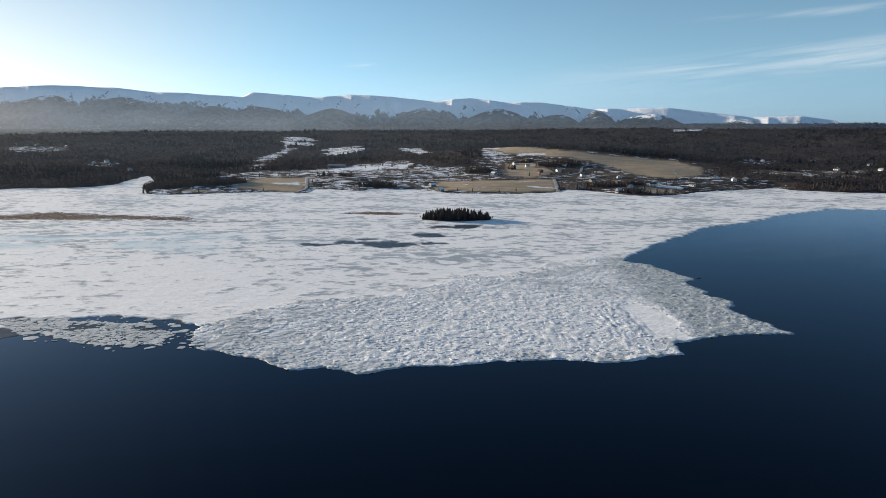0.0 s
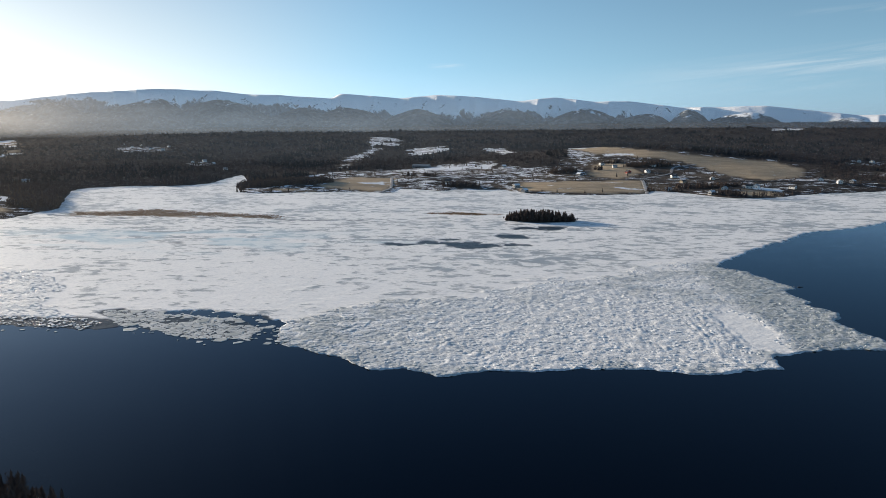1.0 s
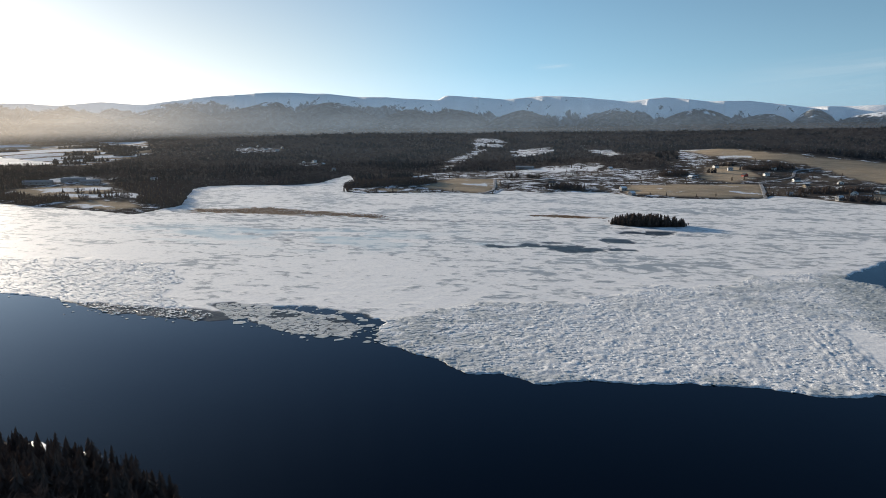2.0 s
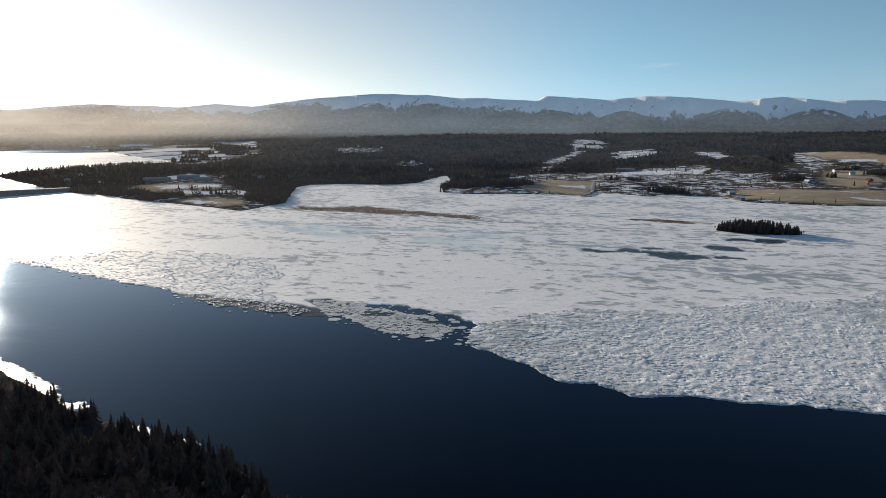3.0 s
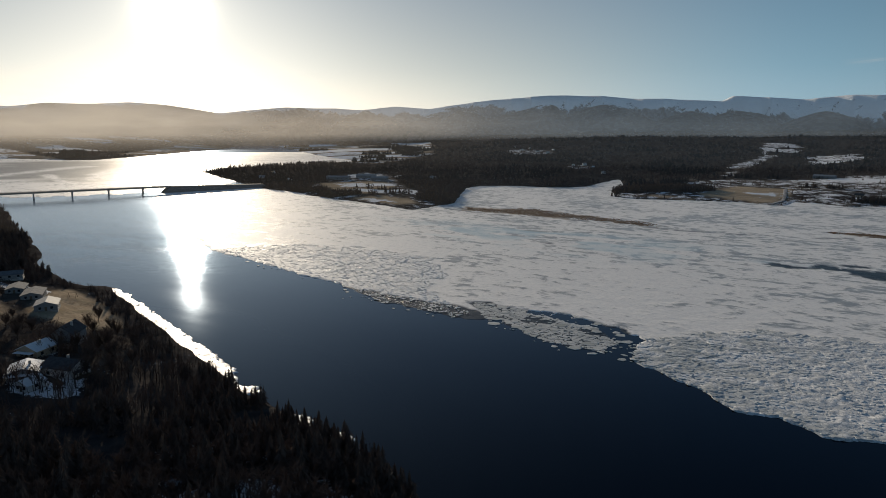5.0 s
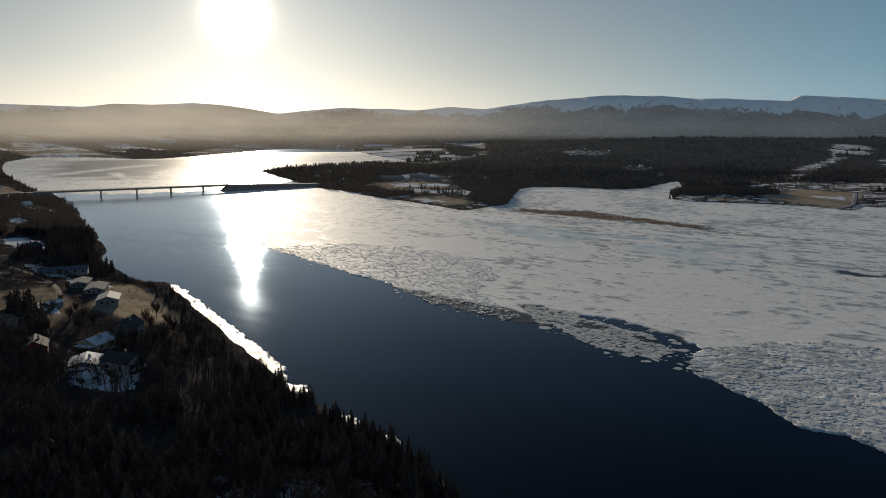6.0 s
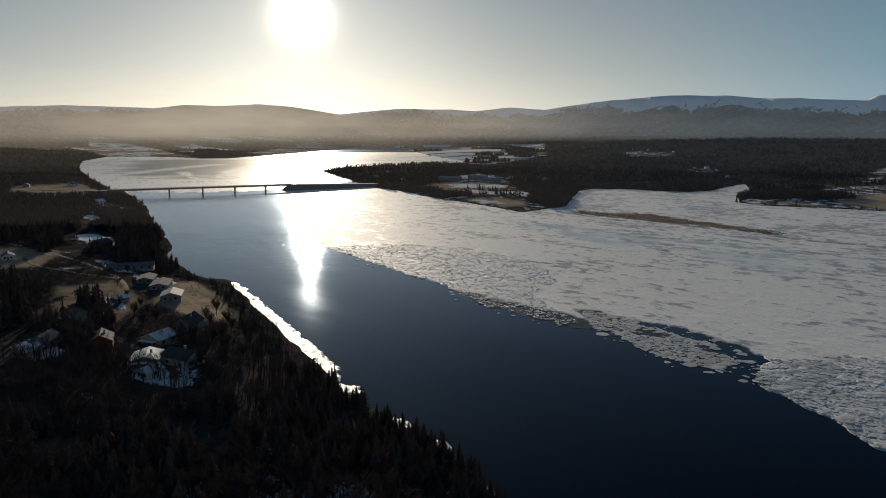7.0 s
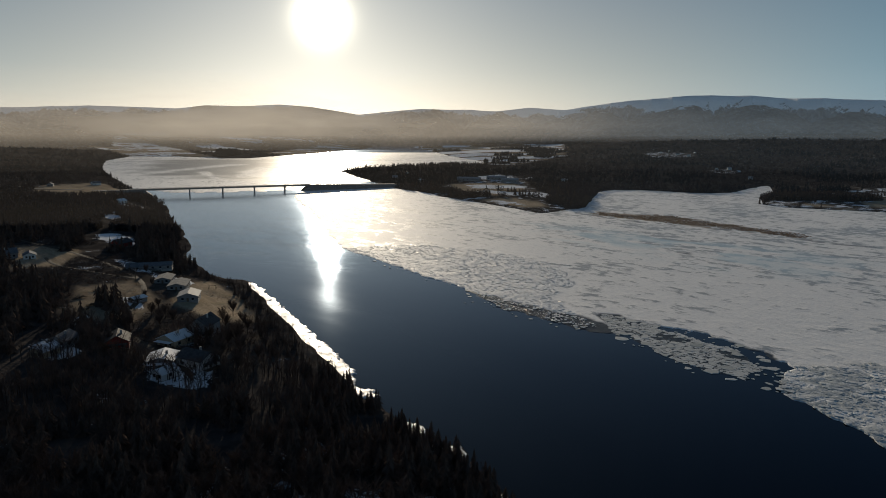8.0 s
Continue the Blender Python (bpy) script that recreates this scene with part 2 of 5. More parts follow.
# conifers, bare hardwoods, reeds
def foliage(name, dark, light, brown, thin_leaf=0.22):
    m, n, p = surface(name, dark, 0.95, 0, 0.0)
    geo, info = n.add("ShaderNodeNewGeometry"), n.add("ShaderNodeObjectInfo")
    r = n.math("FRACT", n.math("ADD", geo.outputs["Random Per Island"], info.outputs["Random"]))
    c = n.mix(r, dark, light)
    c = n.mix(n.ramp(n.noise(n.coords(), 0.35, 3), 0.55, 0.8, 0.0, 0.6), c, brown)
    n.link(c, p.inputs["Base Color"])
    through_light, both_ways = n.add("ShaderNodeBsdfTranslucent"), n.add("ShaderNodeMixShader")
    n.link(c, through_light.inputs["Color"])
    both_ways.inputs[0].default_value = thin_leaf
    n.link(p.outputs[0], both_ways.inputs[1])
    n.link(through_light.outputs[0], both_ways.inputs[2])
    n.link(both_ways.outputs[0], m.node_tree.nodes["Material Output"].inputs[0])


# spruce tone is lifted and reddened: the sun's lens veil put into the colour
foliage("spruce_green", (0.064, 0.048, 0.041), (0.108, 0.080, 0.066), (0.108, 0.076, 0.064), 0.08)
# far copies are cooled bluish: distance haze put into the crown colours
foliage("far_wood_hazed", (0.022, 0.026, 0.030), (0.046, 0.048, 0.052), (0.042, 0.040, 0.041), 0.12)
foliage("far_twig_hazed", (0.033, 0.030, 0.033), (0.060, 0.053, 0.056), (0.050, 0.043, 0.045), 0.12)
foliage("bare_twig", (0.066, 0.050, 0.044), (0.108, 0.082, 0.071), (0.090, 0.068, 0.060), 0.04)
foliage("reed_brown", (0.24, 0.165, 0.11), (0.37, 0.275, 0.19), (0.29, 0.20, 0.135))
mottled("bark", (0.055, 0.042, 0.032), (0.12, 0.095, 0.075), 2.0, 0.9, 0.6)
mottled("concrete", (0.30, 0.29, 0.27), (0.42, 0.41, 0.39), 0.4, 0.85)
mottled("asphalt", (0.045, 0.045, 0.048), (0.075, 0.074, 0.073), 0.5, 0.9)
mottled("riprap", (0.12, 0.115, 0.11), (0.26, 0.25, 0.235), 0.6, 0.9, 0.8)
mottled("steel", (0.30, 0.31, 0.32), (0.42, 0.42, 0.42), 1.5, 0.45, 0.1, 0.8)
mottled("wall_white", (0.74, 0.74, 0.72), (0.62, 0.62, 0.60), 0.7, 0.75, 0.2, 0, (1, 1, 3))
mottled("wall_red", (0.28, 0.055, 0.045), (0.20, 0.045, 0.038), 0.7, 0.8, 0.2, 0, (1, 1, 3))
mottled("wall_grey", (0.26, 0.265, 0.27), (0.19, 0.195, 0.20), 0.7, 0.8, 0.2, 0, (1, 1, 3))
mottled("wall_tan", (0.48, 0.40, 0.29), (0.38, 0.32, 0.23), 0.7, 0.8, 0.2, 0, (1, 1, 3))
mottled("roof_dark", (0.05, 0.05, 0.055), (0.09, 0.09, 0.095), 0.8, 0.85, 0.4)
mottled("roof_metal", (0.25, 0.255, 0.26), (0.34, 0.345, 0.35), 0.5, 0.75, 0.2, 0.0)
# dark bluish grey that holds the shade lying on the workshop roofs
mottled("roof_grey_shaded", (0.10, 0.11, 0.125), (0.165, 0.175, 0.19), 0.5, 0.92, 0.2)
mottled("roof_snow", (0.80, 0.82, 0.85), (0.70, 0.73, 0.77), 0.4, 0.7, 0.3)
mottled("trim_white", (0.78, 0.78, 0.76), (0.70, 0.70, 0.68), 1.5, 0.6, 0.1)
mottled("timber_dark", (0.10, 0.075, 0.052), (0.17, 0.13, 0.09), 1.5, 0.85, 0.4)
m, n, p = surface("window_glass", (0.02, 0.025, 0.03), 0.06, 0, 0.6)


# ============ plan: shores, ice, height of the land ============
SHORE_NORTH = [(605, 934), (556, 941), (494, 972), (495, 1007), (412, 969), (354, 942), (300, 895), (260, 886), (231, 915), (203, 962),
               (172, 970), (154, 928), (87, 910), (12, 908), (-15, 946), (-36, 971), (-99, 969), (-112, 943), (-179, 966), (-180, 909),
               (-232, 923), (-275, 914), (-315, 897), (-360, 881), (-389, 895), (-427, 975), (-461, 1093), (-521, 1213), (-509, 1125),
               (-491, 1019), (-521, 981), (-585, 968), (-634, 932), (-633, 897), (-560, 779), (-510, 698), (-507, 657), (-504, 609),
               (-555, 621), (-601, 632), (-662, 645), (-723, 655), (-796, 681), (-847, 684), (-906, 700)]
SHORE_BACK = [(-1000, 740), (-1342, 884), (-1431, 1007), (-1422, 1106), (-1423, 1302), (-1428, 1462), (-1692, 1595), (-1968, 1765),
              (-2724, 2262), (-3879, 3006), (-4600, 3500)]
SHORE_WEST = [(-4700, 3500), (-4089, 3089), (-2974, 2106), (-2581, 1652), (-2284, 1248), (-2120, 1037), (-2159, 987), (-2384, 935),
              (-2499, 784), (-2217, 634), (-1795, 508), (-1500, 440), (-1180, 380)]
SHORE_SOUTH = [(-1010, 352), (-850, 323), (-723, 280), (-626, 258), (-542, 232), (-505, 214), (-456, 206), (-425, 200), (-408, 201),
               (-396, 207), (-383, 206), (-344, 195), (-307, 186), (-267, 175), (-241, 168), (-221, 163), (-198, 158), (-177, 154),
               (-159, 151), (-141, 149), (-126, 147), (-112, 142), (-60, 118), (30, 95), (150, 70), (400, 30), (900, -100)]
LAND_NORTH = [(9000, 2500), (1500, 1300), (900, 1000)] + SHORE_NORTH + SHORE_BACK + [(-5200, 9000), (9000, 9000)]
LAND_SOUTH = SHORE_WEST + SHORE_SOUTH + [(9000, -900), (9000, -9000), (-9000, -9000), (-9000, 5000)]
ISLAND = [(-23, 668), (-13, 650), (8, 642), (30, 645), (45, 656), (47, 668), (32, 679), (-14, 678)]
ICE_EDGE = [(486, 748), (436, 757), (363, 710), (295, 650), (236, 608), (202, 563), (165, 523), (142, 489), (119, 455), (136, 440),
            (141, 423), (152, 400), (142, 388), (144, 369), (137, 361), (149, 346), (143, 326), (150, 309), (154, 290), (128, 290),
            (114, 282), (98, 274), (97, 263), (81, 256), (60, 253), (37, 258), (21, 253), (4, 248), (-14, 247), (-28, 239), (-39, 244),
            (-56, 246), (-76, 258), (-102, 270), (-120, 272), (-136, 271)]
ICE_EDGE_WEST = [(-159, 276), (-177, 286), (-190, 276), (-220, 278), (-247, 280), (-286, 290), (-308, 299), (-346, 303), (-375, 306),
                 (-413, 311), (-457, 318), (-511, 341), (-595, 384), (-714, 437), (-847, 493), (-935, 550)]
ICE_MAIN = ICE_EDGE + ICE_EDGE_WEST + [(-925, 720), (-600, 1150), (-430, 1300), (0, 1150), (600, 1100), (1400, 1100), (1400, 900)]
ICE_UPPER = [(-985, 470), (-1040, 415), (-1180, 395), (-1500, 445), (-1800, 515), (-2300, 640), (-2600, 800), (-2150, 1010), (-2300, 1250), (-2600, 1650), (-3000, 2100), (-4100, 3090),
             (-3900, 3020), (-2724, 2270), (-1968, 1770), (-1692, 1600), (-1400, 1450), (-1400, 1000), (-1330, 870), (-1100, 780), (-960, 640)]
SHORE_ICE = [(-397, 208), (-383, 209), (-346, 201), (-304, 192), (-265, 182), (-232, 172), (-205, 163), (-177, 158.5), (-141, 153), (-112, 147), (-100, 140), (-113, 139.5), (-142, 146.5), (-178, 151.5), (-216, 156), (-311, 176), (-375, 195)]
BRASH = [(-112, 262), (-110, 300), (-88, 328), (-66, 346), (-26, 359), (-1, 382), (26, 405), (81, 447), (121, 470), (175, 440), (175, 280), (90, 235), (-60, 230)]
ROUGH = [(-457, 310), (-449, 358), (-400, 382), (-354, 397), (-303, 391), (-276, 366), (-243, 313), (-193, 288), (-200, 270), (-380, 295)]
FLOE_ZONE = [(-209, 309), (-196, 313), (-169, 310), (-139, 312), (-123, 307), (-109, 289), (-100, 268), (-120, 268), (-136, 266), (-159, 270), (-177, 280)]
FLOE_GAP = [(-175, 309), (-162, 314), (-147, 315), (-138, 314), (-124, 307), (-111, 298), (-104, 277), (-105, 271), (-114, 274), (-120, 291), (-131, 300), (-142, 305), (-156, 306), (-169, 304)]
FLOE_STRIP = [(-298, 294), (-263, 293), (-228, 294), (-201, 297), (-179, 292), (-179, 280), (-190, 270), (-220, 272), (-247, 274), (-286, 286)]
REED_BED = [(-470, 668), (-439, 673), (-403, 703), (-340, 684), (-271, 673), (-240, 663), (-244, 645), (-291, 652), (-368, 648), (-453, 644)]
REED_SPIT = [(-102, 704), (-62, 714), (-26, 696), (-60, 691)]
FIELDS = {
    "shore_meadow": [(-291, 1027), (-284, 1098), (-207, 1084), (-197, 1019), (-195, 925), (-234, 933), (-305, 961)],
    "east_meadow": [(-8, 1038), (57, 1060), (169, 1079), (171, 1036), (156, 941), (88, 925), (-10, 945)],
    "hill_meadow": [(97, 1581), (150, 1600), (254, 1450), (337, 1400), (462, 1362), (478, 1283), (446, 1178), (357, 1080), (310, 1159), (298, 1274),
                    (279, 1333), (199, 1384), (136, 1440)],
    "slope_meadow": [(123, 1296), (160, 1341), (183, 1271), (188, 1173), (142, 1107), (100, 1148)],
    "head_meadow": [(-350, 925), (-294, 926), (-285, 912), (-337, 899)],
    "cove_meadow": [(271, 952), (333, 971), (320, 920), (272, 905)],
    "point_meadow": [(-645, 655), (-634, 690), (-557, 678), (-531, 646), (-561, 635)],
    "point_lot": [(-800, 740), (-845, 820), (-800, 880), (-700, 800), (-660, 725), (-690, 690)],
    "point_pasture": [(-753, 732), (-750, 778), (-687, 756), (-664, 706), (-671, 680)],
    "back_pasture": [(-858, 787), (-828, 828), (-763, 775), (-788, 735)],
    "yard_meadow": [(-400, 185), (-359, 186), (-305, 170), (-300, 150), (-340, 145), (-370, 160)],
    "work_yard": [(-330, 100), (-400, 116), (-400, 145), (-345, 140), (-310, 115)],
    "bank_pasture": [(-1190, 345), (-1150, 250), (-1022, 217), (-945, 240), (-975, 305), (-1060, 335)],
    "west_pasture": [(-560, 118), (-470, 98), (-465, 122), (-520, 150)],
}
DULL = {"yard_meadow": 0.95, "work_yard": 0.6, "west_pasture": 0.95, "bank_pasture": 0.85, "point_lot": 0.9, "point_pasture": 0.9, "back_pasture": 0.8}
OPENS = [
    [(-385, 1090), (-330, 1260), (-225, 1330), (-170, 1400), (-60, 1440), (-60, 1290), (60, 1290), (85, 1590), (150, 1625), (260, 1480), (480, 1385),
     (505, 1290), (475, 1170), (530, 1060), (500, 990), (420, 945), (0, 890), (-400, 870)],
    [(-421, 1515), (-431, 1729), (-421, 1947), (-399, 1958), (-398, 1712), (-380, 1460)],
    [(-455, 2069), (-467, 2207), (-391, 2136), (-371, 2006), (-420, 2021)],
    [(-297, 1690), (-288, 1910), (-203, 1921), (-206, 1746), (-265, 1665)],
    [(-129, 1868), (-62, 1931), (-25, 1578), (-57, 1571)],
    [(104, 1815), (115, 1454), (120, 1351), (96, 1220), (80, 1317), (77, 1438)],
    [(-560, 2420), (-500, 2480), (-395, 2260), (-405, 2200), (-470, 2230), (-430, 1900), (-395, 1830), (-360, 1400), (-345, 1310), (-375, 1310), (-420, 1800)],
    [(-340, 1835), (-300, 1980), (-240, 2080), (-225, 1990), (-290, 1800)],
    [(545, 1200), (560, 1260), (640, 1230), (700, 1180), (690, 1120), (600, 1140)],
    [(-1214, 1908), (-1033, 1883), (-934, 1732), (-1049, 1700)],
    [(-735, 1395), (-720, 1478), (-640, 1380), (-660, 1350)],
    [(614, 1428), (726, 1489), (674, 1380), (579, 1345)],
    [(652, 1270), (840, 1290), (782, 1216), (622, 1191)],
    [(901, 2736), (1056, 2795), (945, 2555), (858, 2604)],
    [(-790, 680), (-880, 830), (-960, 1000), (-860, 980), (-780, 900), (-690, 800), (-570, 722), (-480, 640), (-500, 590), (-640, 615), (-735, 640)],
    [(-900, 860), (-850, 980), (-780, 900), (-860, 850)],
    [(-552, 160), (-552, 186), (-500, 172), (-440, 176), (-391, 192), (-355, 192), (-299, 175), (-256, 152), (-229, 128), (-236, 103), (-270, 100), (-300, 75),
     (-325, 92), (-399, 112), (-465, 97), (-560, 118)],
    [(-1200, 350), (-1150, 240), (-1022, 212), (-935, 232), (-965, 315), (-1030, 340)],
    [(-612, 181), (-603, 214), (-495, 177), (-489, 149)],
    [(-800, 240), (-785, 252), (-700, 228), (-575, 182), (-575, 166), (-707, 214)],
    [(-860, 255), (-800, 255), (-800, 290), (-860, 290)],
]
PLAIN = [(-1410, 1290), (-1180, 1280), (-1250, 1420), (-1390, 1760), (-1500, 1900), (-2200, 2750), (-3900, 3400), (-3900, 3010), (-2724, 2262), (-1968, 1765), (-1692, 1595)]
WOODS = [(-385, 985, 62, 34), (-350, 1010, 60, 40), (-195, 1135, 14, 9), (-159, 1123, 12, 9), (-95, 1000, 28, 12), (157, 1317, 16, 12),
         (195, 1255, 26, 14), (121, 1218, 8, 8), (60, 1190, 22, 30), (215, 1262, 40, 25), (185, 968, 24, 10), (250, 1000, 45, 14), (-690, 690, 22, 16),
         (-780, 700, 40, 22), (-548, 728, 36, 44), (-650, 697, 30, 4), (-590, 630, 20, 3), (-700, 668, 24, 12), (-700, 755, 40, 6), (-620, 720, 26, 6), (-300, 96, 22, 8), (-372, 194, 16, 4), (-345, 187, 16, 5), (-318, 180, 16, 5), (-290, 172, 16, 5), (-264, 163, 14, 5), (-245, 154, 14, 6), (-420, 190, 24, 6), (-312, 112, 14, 5), (-262, 100, 10, 5), (-455, 182, 22, 8), (-275, 128, 12, 8), (-480, 178, 30, 12), (-345, 118, 16, 5), (-510, 170, 12, 9)]
PLAIN_WOODS = [(-2270, 1030, 42, 42), (-2390, 1085, 45, 45), (-2520, 1145, 45, 45), (-2640, 1200, 45, 45), (-2254, 2018, 90, 30), (-1651, 1770, 70, 20), (-1534, 1811, 60, 25), (-2000, 2200, 160, 30), (-2400, 2500, 200, 50), (-1750, 2050, 90, 30),
               (-2756, 2345, 100, 25), (-2900, 2800, 260, 60), (-1290, 1345, 50, 12), (-1480, 1570, 55, 16), (-1420, 1680, 45, 14), (-1340, 1480, 40, 12), (-1620, 1930, 90, 24)]
WEST_FLATS = [[(-2400, 770), (-2900, 830), (-3700, 1080), (-3000, 1130), (-2400, 1010), (-2160, 985)], [(-2290, 1255), (-2420, 1250), (-2800, 1600), (-3300, 2080), (-2990, 2100), (-2580, 1650)],
              [(-3300, 2120), (-3700, 2300), (-4150, 2950), (-4080, 3080)]]
WEST_OPENS = [(-3780, 1380, 90, 260), (-3500, 1900, 200, 120), (-3900, 1900, 120, 260), (-2990, 860, 120, 60), (-2720, 960, 170, 55), (-2620, 1160, 120, 60), (-2950, 1300, 260, 60), (-3400, 1600, 300, 80)]


SNOWY = [(-565, 184, 38, 12), (-690, 222, 110, 8), (-240, 110, 20, 10), (-290, 82, 16, 8), (-275, 126, 9, 7), (-402, 166, 22, 9), (-450, 160, 26, 6), (-350, 128, 16, 4), (-630, 745, 40, 30), (-760, 800, 50, 40), (-690, 730, 40, 20), (-600, 655, 30, 10), (-900, 930, 40, 40), (-110, 1330, 90, 60), (-190, 1290, 60, 60), (110, 1480, 26, 160), (-380, 1180, 40, 60), (300, 1190, 16, 60), (420, 1110, 50, 25), (85, 985, 80, 4), (60, 1048, 70, 5), (-10, 962, 40, 3), (330, 985, 40, 6), (-250, 1012, 45, 5), (200, 1415, 50, 5)]
OPEN_UPPER = [(-1480, 500), (-1900, 640), (-2150, 800), (-2122, 942), (-1988, 1120), (-1500, 870), (-1330, 790), (-1200, 690), (-1226, 609), (-1407, 568)]
ICE_TONGUES = [([(-1380, 420), (-1477, 470), (-1572, 588), (-1775, 838)], 22), ([(-1290, 640), (-1400, 700), (-1548, 810), (-1580, 890)], 26), ([(-1250, 560), (-1400, 600), (-1500, 640)], 10)]
RIDGES = [[(-430, 476), (-325, 487), (-247, 502), (-160, 520)], [(-480, 572), (-380, 580), (-280, 600), (-200, 598)], [(-350, 534), (-250, 545), (-150, 566)], [(-60, 590), (40, 575), (120, 590)]]
LEADS = [([(-520, 655), (-411, 630), (-313, 643), (-229, 634), (-163, 643), (-101, 660), (-76, 678)], 1.6),
         ([(-400, 482), (-325, 491), (-247, 506)], 1.3),
         ([(-260, 660), (-180, 640)], 1.2)]


def signed(poly, x, y):
    """Distance to a closed outline, positive inside."""
    best, inside = np.full(x.shape, 1e12), np.zeros(x.shape, bool)
    for (ax, ay), (bx, by) in zip(poly, poly[1:] + poly[:1]):
        ex, ey = bx - ax, by - ay
        k = np.clip(((x - ax) * ex + (y - ay) * ey) / (ex * ex + ey * ey + 1e-9), 0, 1)
        best = np.minimum(best, (x - ax - k * ex) ** 2 + (y - ay - k * ey) ** 2)
        cross = (ay > y) != (by > y)
        inside ^= cross & (x < ax + (y - ay) * ex / (ey if ey else 1e-9))
    return np.where(inside, 1, -1) * np.sqrt(best)


def value_noise(x, y, seed=0):
    """Smooth noise on a unit lattice, 0 to 1."""
    xi, yi = np.floor(x).astype(np.int64), np.floor(y).astype(np.int64)
    fx, fy = x - xi, y - yi
    fx, fy = fx * fx * (3 - 2 * fx), fy * fy * (3 - 2 * fy)

    def rnd(a, b):
        h = (a * 374761393 + b * 668265263 + seed * 1442695041) & 0x7FFFFFFF
        h = ((h ^ (h >> 13)) * 1274126177) & 0x7FFFFFFF
        return ((h ^ (h >> 16)) & 0xFFFF) / 65535.0

    top = rnd(xi, yi) * (1 - fx) + rnd(xi + 1, yi) * fx
    low = rnd(xi, yi + 1) * (1 - fx) + rnd(xi + 1, yi + 1) * fx
    return top * (1 - fy) + low * fy


def fractal(x, y, octaves=4, seed=0):
    s, a, t = np.zeros(np.shape(x)), 1.0, 0.0
    for i in range(octaves):
        s, t = s + a * value_noise(x * 2 ** i + 17 * i, y * 2 ** i - 9 * i, seed + i), t + a
        a *= 0.5
    return s / t


def smooth(a, b, x):
    k = np.clip((x - a) / (b - a), 0, 1)
    return k * k * (3 - 2 * k)


RISE = ((-180, 60), (-60, 80), (-35, 95), (-15, 92), (0, 82), (15, 72), (25, 70), (33, 55), (40, 16), (47, 6), (60, 4), (72, 6), (85, 40), (110, 70), (180, 60))


def shore_distance(x, y):
    wob = (fractal(x / 22, y / 22, 3, 5) - 0.5) * 7
    d = np.maximum(signed(LAND_NORTH, x, y), signed(LAND_SOUTH, x, y)) + wob
    return np.maximum(d, signed(ISLAND, x, y) + wob * 0.3)


def land_height(x, y, d=None):
    """Height of the ground over the water."""
    x, y = np.asarray(x, float), np.asarray(y, float)
    d = shore_distance(x, y) if d is None else d
    r, a = np.hypot(x, y), np.degrees(np.arctan2(-x, y))
    inland = np.clip(d, 0, None)
    h = 1.6 * (1 - np.exp(-inland / 5)) + 3.5 * smooth(5, 90, inland)
    h += (fractal(x / 120, y / 120, 3, 21) - 0.4) * 7 * smooth(20, 160, inland)
    amp = np.interp(a, *zip(*RISE))
    h += amp * smooth(1150, 3600, r) * smooth(30, 400, inland) * (0.85 + 0.3 * fractal(x / 700, y / 700, 3, 33))
    h += np.interp(a, (50, 57, 66, 80, 100), (0, 22, 58, 66, 60)) * smooth(3000, 4150, r) * smooth(30, 400, inland)
    h += 30 * np.exp(-((x - 260) / 330) ** 2 - ((y - 1560) / 300) ** 2) * smooth(20, 250, inland)
    south = (y < 420 - 0.1 * x) & (r < 1500)
    h += np.where(south, 4.0 * smooth(8, 45, inland), 0)
    return np.where(d > 0, h, np.maximum(-6.0, d * 0.30))


# ============ mesh helpers ============
def link_mesh(name, verts, faces, mat, parent=None, label="", flat=True, attrs=()):
    """One mesh object from arrays of corners and of triangles or quads."""
    verts, faces = np.asarray(verts, np.float32), np.asarray(faces, np.int32)
    me = bpy.data.meshes.new(name)
    me.vertices.add(len(verts))
    me.vertices.foreach_set("co", verts.ravel())
    k = faces.shape[1]
    me.loops.add(faces.size)
    me.loops.foreach_set("vertex_index", faces.ravel())
    me.polygons.add(len(faces))
    me.polygons.foreach_set("loop_start", np.arange(0, faces.size, k, dtype=np.int32))
    me.update(calc_edges=True)
    me.polygons.foreach_set("use_smooth", np.full(len(faces), not flat))
    for key, vals in attrs:
        me.attributes.new(key, "FLOAT", "POINT").data.foreach_set("value", np.asarray(vals, np.float32))
    me.materials.append(MATS[mat])
    ob = new(name, me)
    if parent:
        ob.parent = parent
    if label:
        ob["label"] = label
    return ob


def part(name, bm, mat, parent=None, label="", flat=True):
    """Links a bmesh as one mesh object under a thing or a part."""
    me = bpy.data.meshes.new(name)
    bm.to_mesh(me)
    bm.free()
    me.polygons.foreach_set("use_smooth", np.full(len(me.polygons), not flat))
    me.materials.append(MATS[mat])
    ob = new(name, me)
    if parent:
        ob.parent = parent
    if label:
        ob["label"] = label
    return ob


def box(bm, x0, x1, y0, y1, z0, z1):
    vs = [bm.verts.new((x, y, z)) for z in (z0, z1) for x, y in ((x0, y0), (x1, y0), (x1, y1), (x0, y1))]
    for f in ((3, 2, 1, 0), (4, 5, 6, 7), (0, 1, 5, 4), (1, 2, 6, 5), (2, 3, 7, 6), (3, 0, 4, 7)):
        bm.faces.new([vs[i] for i in f])
    return bm


def boxed(*dims):
    return box(bmesh.new(), *dims)


